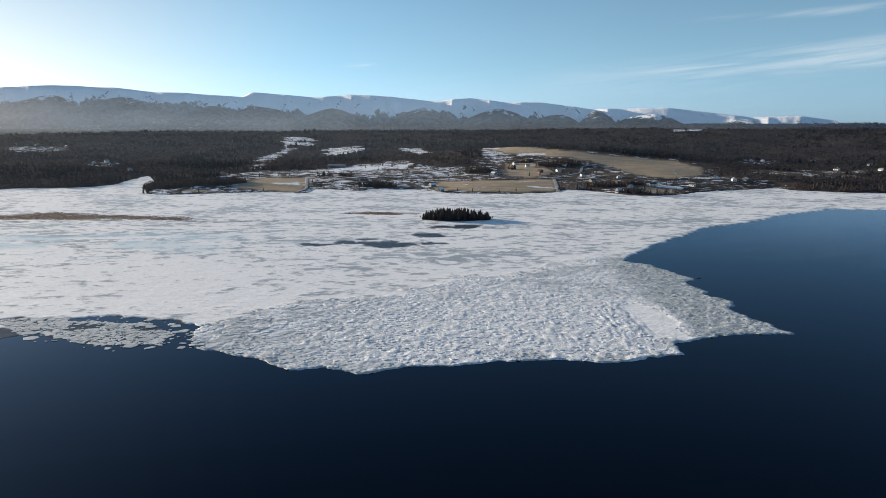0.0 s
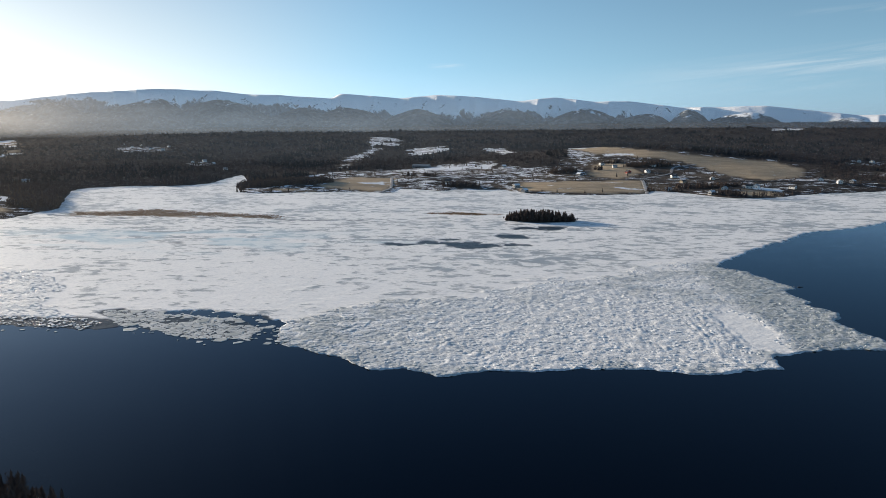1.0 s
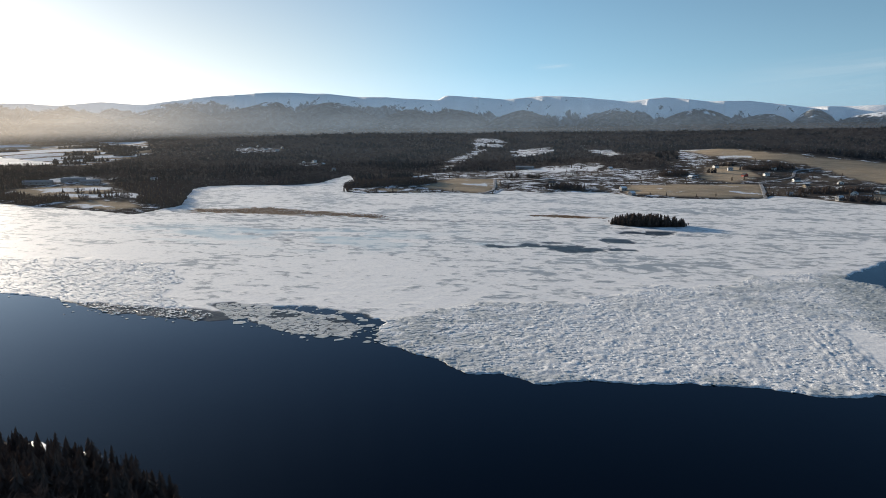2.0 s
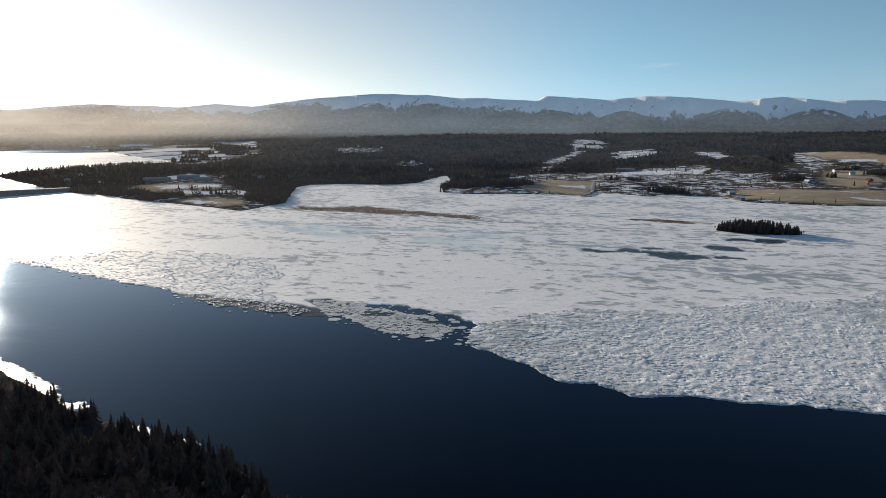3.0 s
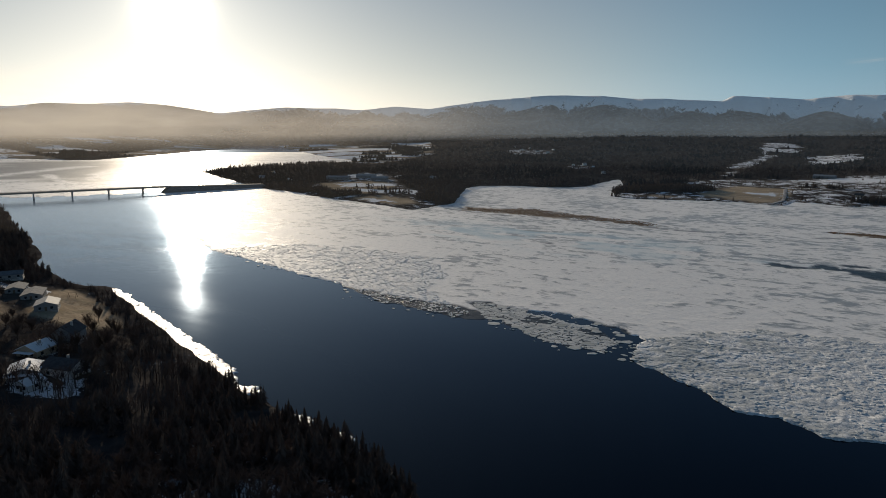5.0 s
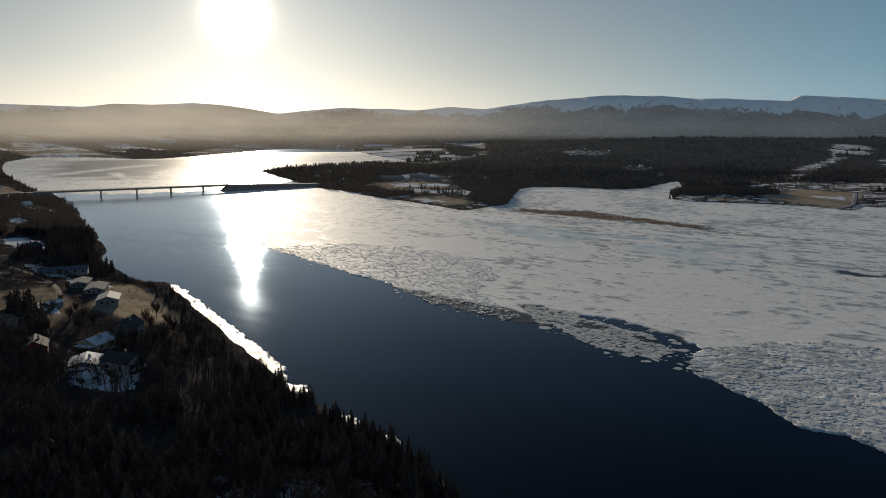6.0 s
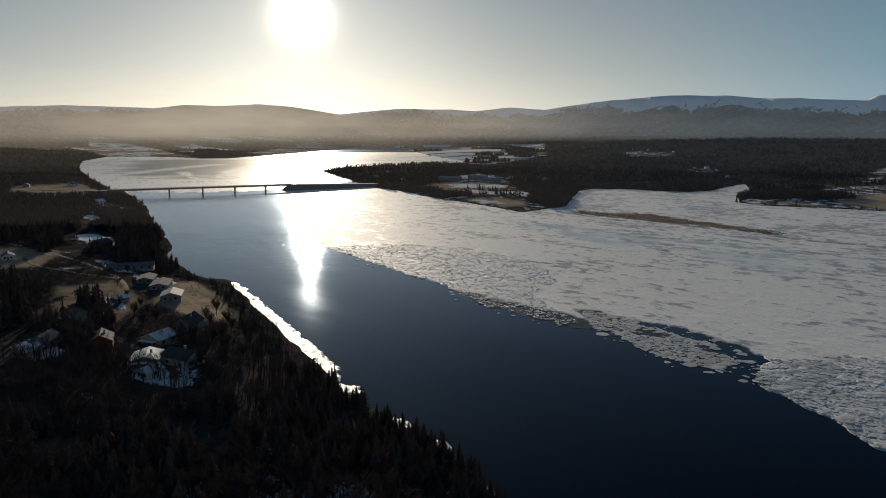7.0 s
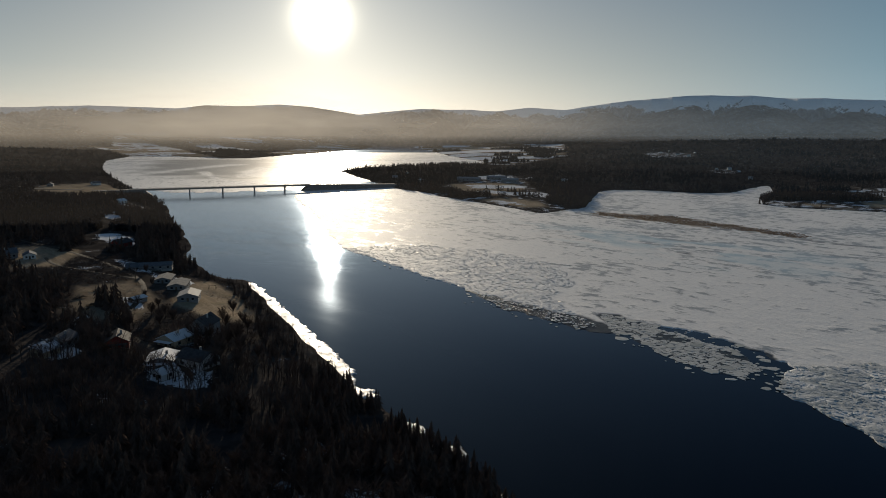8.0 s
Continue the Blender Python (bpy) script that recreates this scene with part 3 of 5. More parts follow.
def fan_grid(azimuths, radii, closed=False):
    """Corners and quads of a sheet laid out by bearing and distance."""
    a, r = np.meshgrid(np.radians(azimuths), radii)
    x, y = -np.sin(a) * r, np.cos(a) * r
    na, nr = len(azimuths), len(radii)
    idx = np.arange(na * nr).reshape(nr, na)
    nxt = np.roll(idx, -1, axis=1) if closed else idx[:, 1:]
    cur = idx if closed else idx[:, :-1]
    q = np.stack([cur[:-1], cur[1:], nxt[1:], nxt[:-1]], -1).reshape(-1, 4)
    return x.ravel(), y.ravel(), q


# ============ ground, water, ice, mountains ============
az_all = np.concatenate([np.arange(-45, 95, 0.35), np.arange(95, 315, 3.0)])
rad_all = np.concatenate([[0.5, 20, 40], 58 * (4990 / 58) ** np.linspace(0, 1, 225)])
gx, gy, quads = fan_grid(az_all, rad_all, closed=True)
gd = shore_distance(gx, gy)
gz = land_height(gx, gy, gd)


def clearings(x, y):
    """How far a place is open land (1) and not wood (0), how much of it is dry meadow, and how much snow lies on it."""
    wob = (fractal(x / 30, y / 30, 3, 51) - 0.5) * 30
    free, meadow = np.zeros(x.shape), np.zeros(x.shape)
    for poly in OPENS:
        free = np.maximum(free, smooth(-4, 4, signed(poly, x, y) + wob))
    plain = smooth(-15, 15, signed(PLAIN, x, y) + wob)
    for wx, wy, sx, sy in WEST_OPENS:
        plain = np.maximum(plain, smooth(-0.1, 0.1, 1 - np.hypot((x - wx) / sx, (y - wy) / sy) + wob * 0.03))
    flats = np.zeros(x.shape)
    for poly in WEST_FLATS:
        flats = np.maximum(flats, smooth(-10, 10, signed(poly, x, y) + wob))
    plain = np.maximum(plain, flats)
    strip = smooth(0.42, 0.56, fractal((x + y) / 420, (y - x) / 95, 3, 54))
    for name, poly in FIELDS.items():
        meadow = np.maximum(meadow, DULL.get(name, 1.0) * smooth(-3, 3, signed(poly, x, y) + wob * 0.25))
    free = np.maximum.reduce([free, plain, meadow])
    clump = np.zeros(x.shape)
    for wx, wy, sx, sy in WOODS + PLAIN_WOODS:
        clump = np.maximum(clump, smooth(-0.15, 0.15, 1 - np.hypot((x - wx) / sx, (y - wy) / sy) + wob * 0.02))
    free = free * (1 - clump)
    snow = 0.14 + 0.32 * free + (0.62 * strip - 0.22) * plain - 0.18 * meadow
    for wx, wy, sx, sy in SNOWY:
        snow += np.where(wy > 860, 0.55 if sy < 8 else 0.14, 0.46) * smooth(1.25, 0.8, np.hypot((x - wx) / sx, (y - wy) / sy) + wob * 0.01)
    snow += np.where(y > 1590, np.where(x > -600, 0.16, 0.05) * free * (1 - plain), np.where(y > 860, np.where(x > 60, -0.03, 0.07) * free, 0)) + np.where((y < 230) & (x > -700), 0.24 - 0.38 * free, 0) + np.where((y < 230) & (x > -700), np.where(x > -165, 0.16, -0.11) * (1 - free), 0)
    meadow = np.maximum(meadow, np.maximum(0.6 * flats, 0.75 * plain * (1 - strip)))
    snow -= 0.25 * flats
    return free, meadow, snow


open_g, field_g, snow_g = clearings(gx, gy)
field_g = np.maximum(field_g, np.where(gy < 230, 0.4, 1.0) * open_g * (0.03 + 0.14 * smooth(0.40, 0.65, fractal(gx / 60, gy / 60, 3, 71))))
ground = link_mesh("ground", np.stack([gx, gy, gz], 1), quads, "earth", flat=False, attrs=(("field", field_g), ("snow", snow_g)))
tagged(ground, "snow-patched winter ground with dry meadows and woodland floor", "ground", kind="structure")

wx, wy, wq = fan_grid(np.arange(0, 360, 4.0), np.array([0.5, 60, 150, 300, 360, 400, 440, 500, 560, 620, 700, 800, 900, 1000, 1200, 1500, 2500, 4990]), closed=True)
# paler westward for painted sky glow, and over the far eastern shallows
w_az = np.degrees(np.arctan2(-wx, wy))
ripple = smooth(420, 950, np.hypot(wx, wy)) * smooth(30, 48, w_az)
water = link_mesh("water", np.stack([wx, wy, np.zeros_like(wx)], 1), wq, "water", flat=False, attrs=(("ripple", ripple), ("chop", np.interp(np.hypot(wx, wy), (0, 440, 500, 560, 640, 800, 1000, 2000), (0.016, 0.018, 0.10, 0.20, 0.18, 0.07, 0.035, 0.05))), ("pale_water", np.maximum(smooth(-50, -430, wx), 0.6 * smooth(150, 420, wx) * smooth(420, 680, wy)))))
tagged(water, "dark calm open river water with faint ripples", "water", kind="structure")


def ice_distance(x, y):
    wob = (fractal(x / 9, y / 9, 4, 81) - 0.5) * 9 + (fractal(x / 40, y / 40, 2, 85) - 0.5) * 6
    up = signed(ICE_UPPER, x, y) + 22 + (fractal(x / 160, y / 60, 4, 87) - 0.47) * 110
    main = np.minimum(signed(ICE_MAIN, x, y) + wob, -signed(FLOE_GAP, x, y) + (fractal(x / 6, y / 6, 3, 83) - 0.5) * 9)
    return np.maximum.reduce([main, up, signed(SHORE_ICE, x, y) + wob * 0.35 + (fractal(x / 2.5, y / 2.5, 3, 89) - 0.5) * 4 + ((fractal(x / 9, y / 9, 2, 120) - 0.5) * 11 - 2.2) * smooth(-218, -196, x) - 1.2 + (fractal(x / 16, y / 16, 2, 121) - 0.5) * 5])


ix, iy, iq = fan_grid(np.arange(-42, 78, 0.155), 90 * 1212 / np.concatenate([np.arange(610, 90, -1.4), np.arange(90, 36, -1.0)]))
keep = (ice_distance(ix, iy) > -4) & (shore_distance(ix, iy) < 6)
iq = iq[keep[iq].any(axis=1)]
used = np.unique(iq)
remap = np.zeros(len(ix), np.int64)
remap[used] = np.arange(len(used))
ix, iy, iq = ix[used], iy[used], remap[iq]
idist = ice_distance(ix, iy)
smooth_floe = smooth(1.35, 0.7, np.hypot((ix - 98) / 10, (iy - 312) / 33) + (fractal(ix / 7, iy / 7, 3, 44) - 0.5) * 1.1)
brash = np.maximum(smooth(-10, 12, signed(BRASH, ix, iy) + (fractal(ix / 18, iy / 12, 4, 3) - 0.55) * 70 * smooth(40, 0, signed(BRASH, ix, iy)) * smooth(300, 350, iy)),
                   0.7 * smooth(-6, 8, signed(ROUGH, ix, iy) + (fractal(ix / 14, iy / 14, 3, 4) - 0.5) * 16))
brash = brash * (1 - 0.85 * smooth_floe)
brash = np.maximum(brash, 0.3 * smooth(-4, 0, signed(SHORE_ICE, ix, iy)))
shore_glaze = smooth(-4, 0, signed(SHORE_ICE, ix, iy))
reed = np.maximum(smooth(-3, 3, signed(REED_BED, ix, iy) + (fractal(ix / 22, iy / 7, 4, 41) - 0.53) * 55), smooth(-2, 2, signed(REED_SPIT, ix, iy) + (fractal(ix / 20, iy / 7, 4, 42) - 0.52) * 40))
wobble = (fractal(ix / 8, iy / 8, 3, 6) - 0.5) * 8
thin = np.maximum(smooth(-1, 1, signed(FLOE_ZONE, ix, iy) + wobble), smooth(-1, 1, signed(FLOE_STRIP, ix, iy) + wobble))
for px, py, sx, sy in ((-38, 519, 44, 14), (-14, 561, 18, 10), (14, 610, 32, 12), (-96, 514, 14, 6), (-60, 541, 12, 6)):
    thin = np.maximum(thin, smooth(0.9, 1.15, 1.95 - np.hypot((ix - px) / sx, (iy - py) / sy) + (fractal(ix / 9, iy / 9, 3, 8) - 0.5) * 1.8))


def line_gap(line, x, y):
    """Distance to a plan line."""
    near = np.full(x.shape, 1e9)
    for (ax, ay), (bx, by) in zip(line, line[1:]):
        k = np.clip(((x - ax) * (bx - ax) + (y - ay) * (by - ay)) / ((bx - ax) ** 2 + (by - ay) ** 2), 0, 1)
        near = np.minimum(near, np.hypot(x - ax - k * (bx - ax), y - ay - k * (by - ay)))
    return near


flooded = smooth(-70, 50, signed(OPEN_UPPER, ix, iy) + (fractal((ix + iy) / 300, (ix - iy) / 90, 4, 88) - 0.5) * 260)
for line, wide in ICE_TONGUES:
    flooded *= 1 - 0.9 * smooth(wide * 1.8, wide * 0.5, line_gap(line, ix, iy) + (fractal(ix / 60, iy / 60, 3, 90) - 0.5) * 40)
thin = np.maximum(thin, 0.78 * flooded)
for lead, wide in LEADS:
    near = line_gap(lead, ix, iy)
    near += (fractal(ix / 14, iy / 14, 3, 18) - 0.5) * 14
    thin = np.maximum(thin, 0.75 * smooth(wide + 1.2, wide - 1.2, near) * smooth(0.35, 0.5, fractal(ix / 25, iy / 25, 2, 19)))
bare = -1.6 * smooth_floe + 0.6 * np.exp(-((ix + 290) / 130) ** 2 - ((iy - 545) / 40) ** 2) + smooth(400, 640, iy) * 0.30 + 0.3 * np.exp(-((ix - 20) / 150) ** 2 - ((iy - 480) / 80) ** 2)
blue = np.exp(-((ix + 290) / 150) ** 2 - ((iy - 520) / 45) ** 2) + 0.7 * np.exp(-((ix + 80) / 25) ** 2 - ((iy - 525) / 14) ** 2)
bare = bare - 1.2 * shore_glaze
for ridge in RIDGES:
    bare -= 1.8 * smooth(5, 1.5, line_gap(ridge, ix, iy) + (fractal(ix / 18, iy / 18, 3, 99) - 0.5) * 7)
blue *= smooth(0.40, 0.62, fractal(ix / 45, iy / 20, 3, 93))


def soaked(x, y):
    """How grey and wet the broken ice is: towards the tip, its back edge and the leads."""
    k = smooth(100, 122, x + (fractal(x / 12, y / 12, 3, 94) - 0.5) * 26) * smooth(250, 285, y) + 0.55 * smooth(0.52, 0.68, fractal(x / 30, y / 16, 3, 96)) * smooth(300, 400, y)
    k = np.maximum(k, 0.8 * smooth(-5, -90, x) * smooth(0.36, 0.55, fractal(x / 9, y / 7, 3, 100)))
    k = np.maximum(k, 0.75 * smooth(14, 2, ice_distance(x, y)) * smooth(0.42, 0.55, fractal(x / 11, y / 11, 3, 98)))
    return np.clip(k, 0, 1)


iz = 0.22 + 0.10 * fractal(ix / 12, iy / 12, 3, 9) + brash * 0.4 * np.maximum(0, fractal(ix / 3.2, iy / 3.2, 3, 12) - 0.42) * 2.2
iz += 0.10 * np.sin((ix + 5 * fractal(ix / 9, iy / 9, 2, 14) + 0.004 * (iy - 310) ** 2) * 1.75) * smooth(16, 4, np.abs(ix - 82)) * smooth(36, 20, np.abs(iy - 308))
iz = iz * (1 - thin) + 0.05 * thin
iz = np.where(idist > 0, iz, np.maximum(-0.8, idist * 0.5))
ice = link_mesh("ice_sheet", np.stack([ix, iy, iz], 1), iq, "ice", flat=False, attrs=(("brash", brash), ("thin", thin), ("bare", bare), ("reed", reed), ("blue", blue), ("glaze", shore_glaze), ("wet", soaked(ix, iy) * (signed(BRASH, ix, iy) > -12))))
tagged(ice, "broad white snow-crusted ice sheet with grey bare patches", "ice", kind="structure")

# mountains: plateau edge, bearing (degrees left of +y) and elevation angle from the start of the flight
RIDGE = [(-180, 1.2), (-80, 0.2), (-33, 0.0), (-30.1, 0.05), (-29.4, 0.45), (-27.2, 0.77), (-23.8, 0.70), (-20.6, 1.09), (-17.7, 1.44), (-14.3, 1.37),
         (-11.7, 1.37), (-8.0, 1.87), (-5.3, 1.83), (-2.1, 2.23), (0.7, 1.91), (3.9, 2.25), (7.6, 2.45), (10.3, 2.20), (15.3, 2.53),
         (16.0, 2.13), (20.1, 2.37), (22.1, 2.41), (25.2, 2.67), (29.1, 2.72), (32.3, 2.47), (33.6, 2.42), (36.2, 2.08), (38.8, 1.69),
         (41.6, 1.92), (44.3, 1.61), (46.6, 1.74), (50.3, 1.78), (53.1, 1.54), (55.4, 1.30), (59.0, 1.86), (61.7, 2.06), (64.7, 1.89),
         (67.2, 1.95), (69.3, 1.66), (75.1, 1.78), (81.1, 1.54), (100, 1.7), (180, 1.2)]
# wooded headlands before the plateau: bearing, elevation angle of the top, half breadth in degrees
HEADLANDS = [(34.6, 1.62, 3.0), (29.6, 2.12, 3.6), (23.9, 2.06, 4.2), (17.3, 1.34, 3.4), (13.8, 1.45, 2.6), (8.9, 1.40, 2.5), (1.1, 1.44, 3.0), (-4.9, 1.40, 2.7),
             (-9.6, 0.85, 2.4), (-13.4, 1.27, 1.8), (-17.0, 0.95, 2.2), (-23.0, 0.55, 2.0), (38.8, 1.2, 2.6), (43.0, 1.25, 2.4), (49.5, 1.2, 3.4), (56.5, 0.9, 2.6),
             (63.0, 1.45, 4.0), (70.0, 1.05, 3.0), (75.5, 1.25, 3.4), (81.0, 0.95, 3.4)]
maz = np.concatenate([np.arange(-45, 95, 0.11), np.arange(95, 315, 2.0)])
mr = np.concatenate([np.arange(4080, 4560, 13.0), np.arange(4560, 4760, 7.0), np.arange(4760, 4975, 16.0)])
mx, my, mq = fan_grid(maz, mr, closed=True)
ma, mrr = np.degrees(np.arctan2(-mx, my)), np.hypot(mx, my)
fine_az = np.arange(-180, 180, 0.05)
fine_el = np.convolve(np.interp(fine_az, *zip(*RIDGE)), np.hanning(19) / np.hanning(19).sum(), "same")
crest = 90 + np.tan(np.radians(np.interp(ma, fine_az, fine_el))) * 4760
# the plateau wall, cut back by valleys and gullies
ribs = 1 - np.abs(fractal(ma / 2.4, mrr / 1500, 2, 91) - 0.5) * 3.2
bays = fractal(ma / 4.2, mrr / 9000, 2, 92) - 0.5
rise = (mrr - 4425) / 235 + 0.8 * bays + 0.32 * (ribs - 0.4)
wall = crest * (0.94 * (1 - (1 - np.clip(rise, 0, 1)) ** 1.7) + 0.06 * smooth(0.7, 1.25, rise)) * (1 - 0.5 * smooth(4880, 4975, mrr))
# spurs run out from it towards the lowland
out = np.clip((mrr - 4100) / 330, 0, 1)
warp = (fractal(ma / 5.0, mrr / 300, 2, 97) - 0.5) * 3.0
knoll = np.zeros(ma.shape)
for az0, top, half in HEADLANDS:
    lean = (ma - az0 + warp) / (half * 1.5)
    across = np.clip(1 - np.abs(lean * np.where(lean > 0, 0.8, 1.15)) ** 1.6, 0, 1)
    knoll = np.maximum(knoll, (92 + math.tan(radians(top)) * 4360) * across ** 0.85 * out ** 0.62 * (1 - 0.6 * smooth(4440, 4560, mrr)))
knoll *= 0.92 + 0.16 * fractal(ma / 2.6, mrr / 400, 2, 98)
apron = (0.20 + 0.34 * fractal(ma / 4.5, mrr / 2000, 2, 99)) * crest * out ** 0.8
front = np.maximum(knoll, apron)
mz = np.maximum(-4, np.maximum(wall, front) - 3)
wooded = smooth(-14, 8, front - wall)
height = mz / np.maximum(crest, 60)
line = np.interp(ma, (-33, 8, 14, 20, 26, 33, 38, 60, 90), (0.50, 0.56, 0.60, 0.64, 0.70, 0.76, 0.88, 0.92, 0.92))
snow_line = line + 0.40 * (fractal(ma / 2.6, np.zeros(ma.shape), 3, 101) - 0.5) + 0.10 * (fractal(ma / 0.6, mrr / 150, 2, 103) - 0.5)
crags = smooth(0.36, 0.56, fractal(ma / 3.0, np.zeros(ma.shape), 2, 107)) * smooth(0.98, 0.88, height)
mountain_snow = smooth(-0.17, 0.17, height - snow_line) * (1 - 0.80 * wooded) + 0.34 * wooded * smooth(0.45, 0.75, height)
mount = link_mesh("mountain_range", np.stack([mx, my, mz], 1), mq, "mountain_side", flat=False, attrs=(("wooded", wooded), ("snow", mountain_snow), ("crag", crags)))
tagged(mount, "long flat-topped snowy mountain range with dark lower slopes", "mountains", kind="structure")


# sheets added as mist and haze before the mountains, thickest under the low sun
m, n, p = surface("mist", (0.80, 0.86, 0.94), 1.0, 0, 0.0)
tree = m.node_tree
geo = n.add("ShaderNodeNewGeometry")
pos = n.add("ShaderNodeSeparateXYZ")
n.link(geo.outputs["Position"], pos.inputs[0])
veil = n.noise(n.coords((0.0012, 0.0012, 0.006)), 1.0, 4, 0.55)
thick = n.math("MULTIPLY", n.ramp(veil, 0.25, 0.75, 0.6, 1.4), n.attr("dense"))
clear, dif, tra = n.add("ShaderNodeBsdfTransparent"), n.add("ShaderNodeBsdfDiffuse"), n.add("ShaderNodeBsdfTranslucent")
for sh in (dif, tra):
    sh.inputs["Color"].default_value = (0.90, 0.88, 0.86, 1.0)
# haze tint painted by bearing: blue away from the sun, warm towards it
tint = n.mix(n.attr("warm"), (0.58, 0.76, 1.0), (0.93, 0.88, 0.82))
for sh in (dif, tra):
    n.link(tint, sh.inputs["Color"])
both, veil_mix = n.add("ShaderNodeMixShader"), n.add("ShaderNodeMixShader")
both.inputs[0].default_value = 0.75
n.link(dif.outputs[0], both.inputs[1])
n.link(tra.outputs[0], both.inputs[2])
n.link(thick, veil_mix.inputs[0])
n.link(clear.outputs[0], veil_mix.inputs[1])
n.link(both.outputs[0], veil_mix.inputs[2])
n.link(veil_mix.outputs[0], tree.nodes["Material Output"].inputs[0])
# the two nearer sheets only lift dark tones, as airlight and lens veil would
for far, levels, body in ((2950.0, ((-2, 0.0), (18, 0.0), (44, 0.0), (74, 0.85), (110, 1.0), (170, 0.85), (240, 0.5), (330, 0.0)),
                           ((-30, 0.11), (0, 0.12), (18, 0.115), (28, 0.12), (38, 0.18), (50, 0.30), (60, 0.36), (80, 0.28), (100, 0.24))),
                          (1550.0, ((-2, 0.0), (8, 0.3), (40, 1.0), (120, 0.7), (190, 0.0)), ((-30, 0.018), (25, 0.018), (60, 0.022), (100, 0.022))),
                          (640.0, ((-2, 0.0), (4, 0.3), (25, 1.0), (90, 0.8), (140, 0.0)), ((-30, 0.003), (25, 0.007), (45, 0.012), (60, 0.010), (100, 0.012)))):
    ha = np.radians(np.arange(-42, 102, 0.5))
    hz, share = np.array(levels).T
    a_, z_ = np.meshgrid(ha, hz)
    idx = np.arange(a_.size).reshape(a_.shape)
    hq = np.stack([idx[:-1, :-1], idx[:-1, 1:], idx[1:, 1:], idx[1:, :-1]], -1).reshape(-1, 4)
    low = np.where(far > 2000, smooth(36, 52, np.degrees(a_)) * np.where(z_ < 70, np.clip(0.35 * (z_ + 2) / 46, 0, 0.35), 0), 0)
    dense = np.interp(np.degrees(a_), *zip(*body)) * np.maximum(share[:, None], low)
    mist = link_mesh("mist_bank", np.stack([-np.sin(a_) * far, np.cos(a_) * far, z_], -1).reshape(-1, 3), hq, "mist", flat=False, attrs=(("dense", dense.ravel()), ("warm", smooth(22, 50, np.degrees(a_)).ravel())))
    tagged(mist, "thin pale sheet added for mist and haze over the far land", "mist", kind="structure")


# ============ trees ============
def tree_arrays(tiers, sides, droop, rng, slim=0.2, tris=2):
    """A conifer crown of drooping boughs in whorls, one unit high."""
    v, f = [], []
    for k in range(tiers):
        u = k / max(1, tiers - 1)
        z = 0.10 + 0.86 * u
        reach = slim * (1 - u) ** 0.62 * rng.uniform(0.62, 1.22) + 0.012
        for j in range(sides):
            a = 2 * math.pi * (j + 0.5 * (k % 2) + rng.uniform(-0.25, 0.25)) / sides
            L = reach * rng.uniform(0.5, 1.35)
            half = math.pi / sides * 0.95
            ca, sa = math.cos(a), math.sin(a)
            i = len(v)
            up = z + 0.9 / tiers + 0.02
            if tris == 2:
                v += [(0, 0, up), (L * 0.62 * math.cos(a - half), L * 0.62 * math.sin(a - half), z - droop * L * 0.4),
                      (L * ca, L * sa, z - droop * L), (L * 0.62 * math.cos(a + half), L * 0.62 * math.sin(a + half), z - droop * L * 0.4)]
                f += [(i, i + 1, i + 2), (i, i + 2, i + 3)]
            else:
                v += [(0, 0, up), (L * math.cos(a - half), L * math.sin(a - half), z - droop * L), (L * math.cos(a + half), L * math.sin(a + half), z - droop * L)]
                f += [(i, i + 1, i + 2)]
    return np.array(v), np.array(f)


def twig_arrays(count, rng, top=1.0):
    """A leafless crown: many thin splayed twigs round a forked stem, one unit high."""
    v, f = [], []

    def stick(p, q, r0, r1):
        i = len(v)
        d = (Vector(q) - Vector(p)).normalized()
        s1 = d.orthogonal().normalized()
        s2 = d.cross(s1)
        for c, r in ((p, r0), (q, r1)):
            for k in range(3):
                t = 2.094 * k
                v.append(tuple(Vector(c) + r * (math.cos(t) * s1 + math.sin(t) * s2)))
        for k in range(3):
            a, b = i + k, i + (k + 1) % 3
            f.extend([(a, b, b + 3), (a, b + 3, a + 3)])

    stick((0, 0, 0), (0.01, 0, 0.45), 0.018, 0.012)
    tips = []
    for k in range(max(4, count // 12)):
        a, z = rng.uniform(0, 6.283), rng.uniform(0.22, 0.5)
        p = (0.01, 0, z)
        q = (0.24 * math.cos(a) * rng.uniform(0.5, 1), 0.24 * math.sin(a) * rng.uniform(0.5, 1), z + rng.uniform(0.2, 0.38))
        stick(p, q, 0.009, 0.004)
        tips.append((p, q))
    for k in range(count):
        p, q = tips[k % len(tips)]
        m = Vector(p).lerp(Vector(q), rng.uniform(0.35, 1.0))
        d = Vector((rng.uniform(-1, 1), rng.uniform(-1, 1), rng.uniform(0.1, 1.5))).normalized() * rng.uniform(0.10, 0.22)
        side = d.orthogonal().normalized() * rng.uniform(0.004, 0.009)
        i = len(v)
        v.extend([tuple(m + side), tuple(m - side), tuple(m + d)])
        f.append((i, i + 1, i + 2))
    return np.array(v), np.array(f)


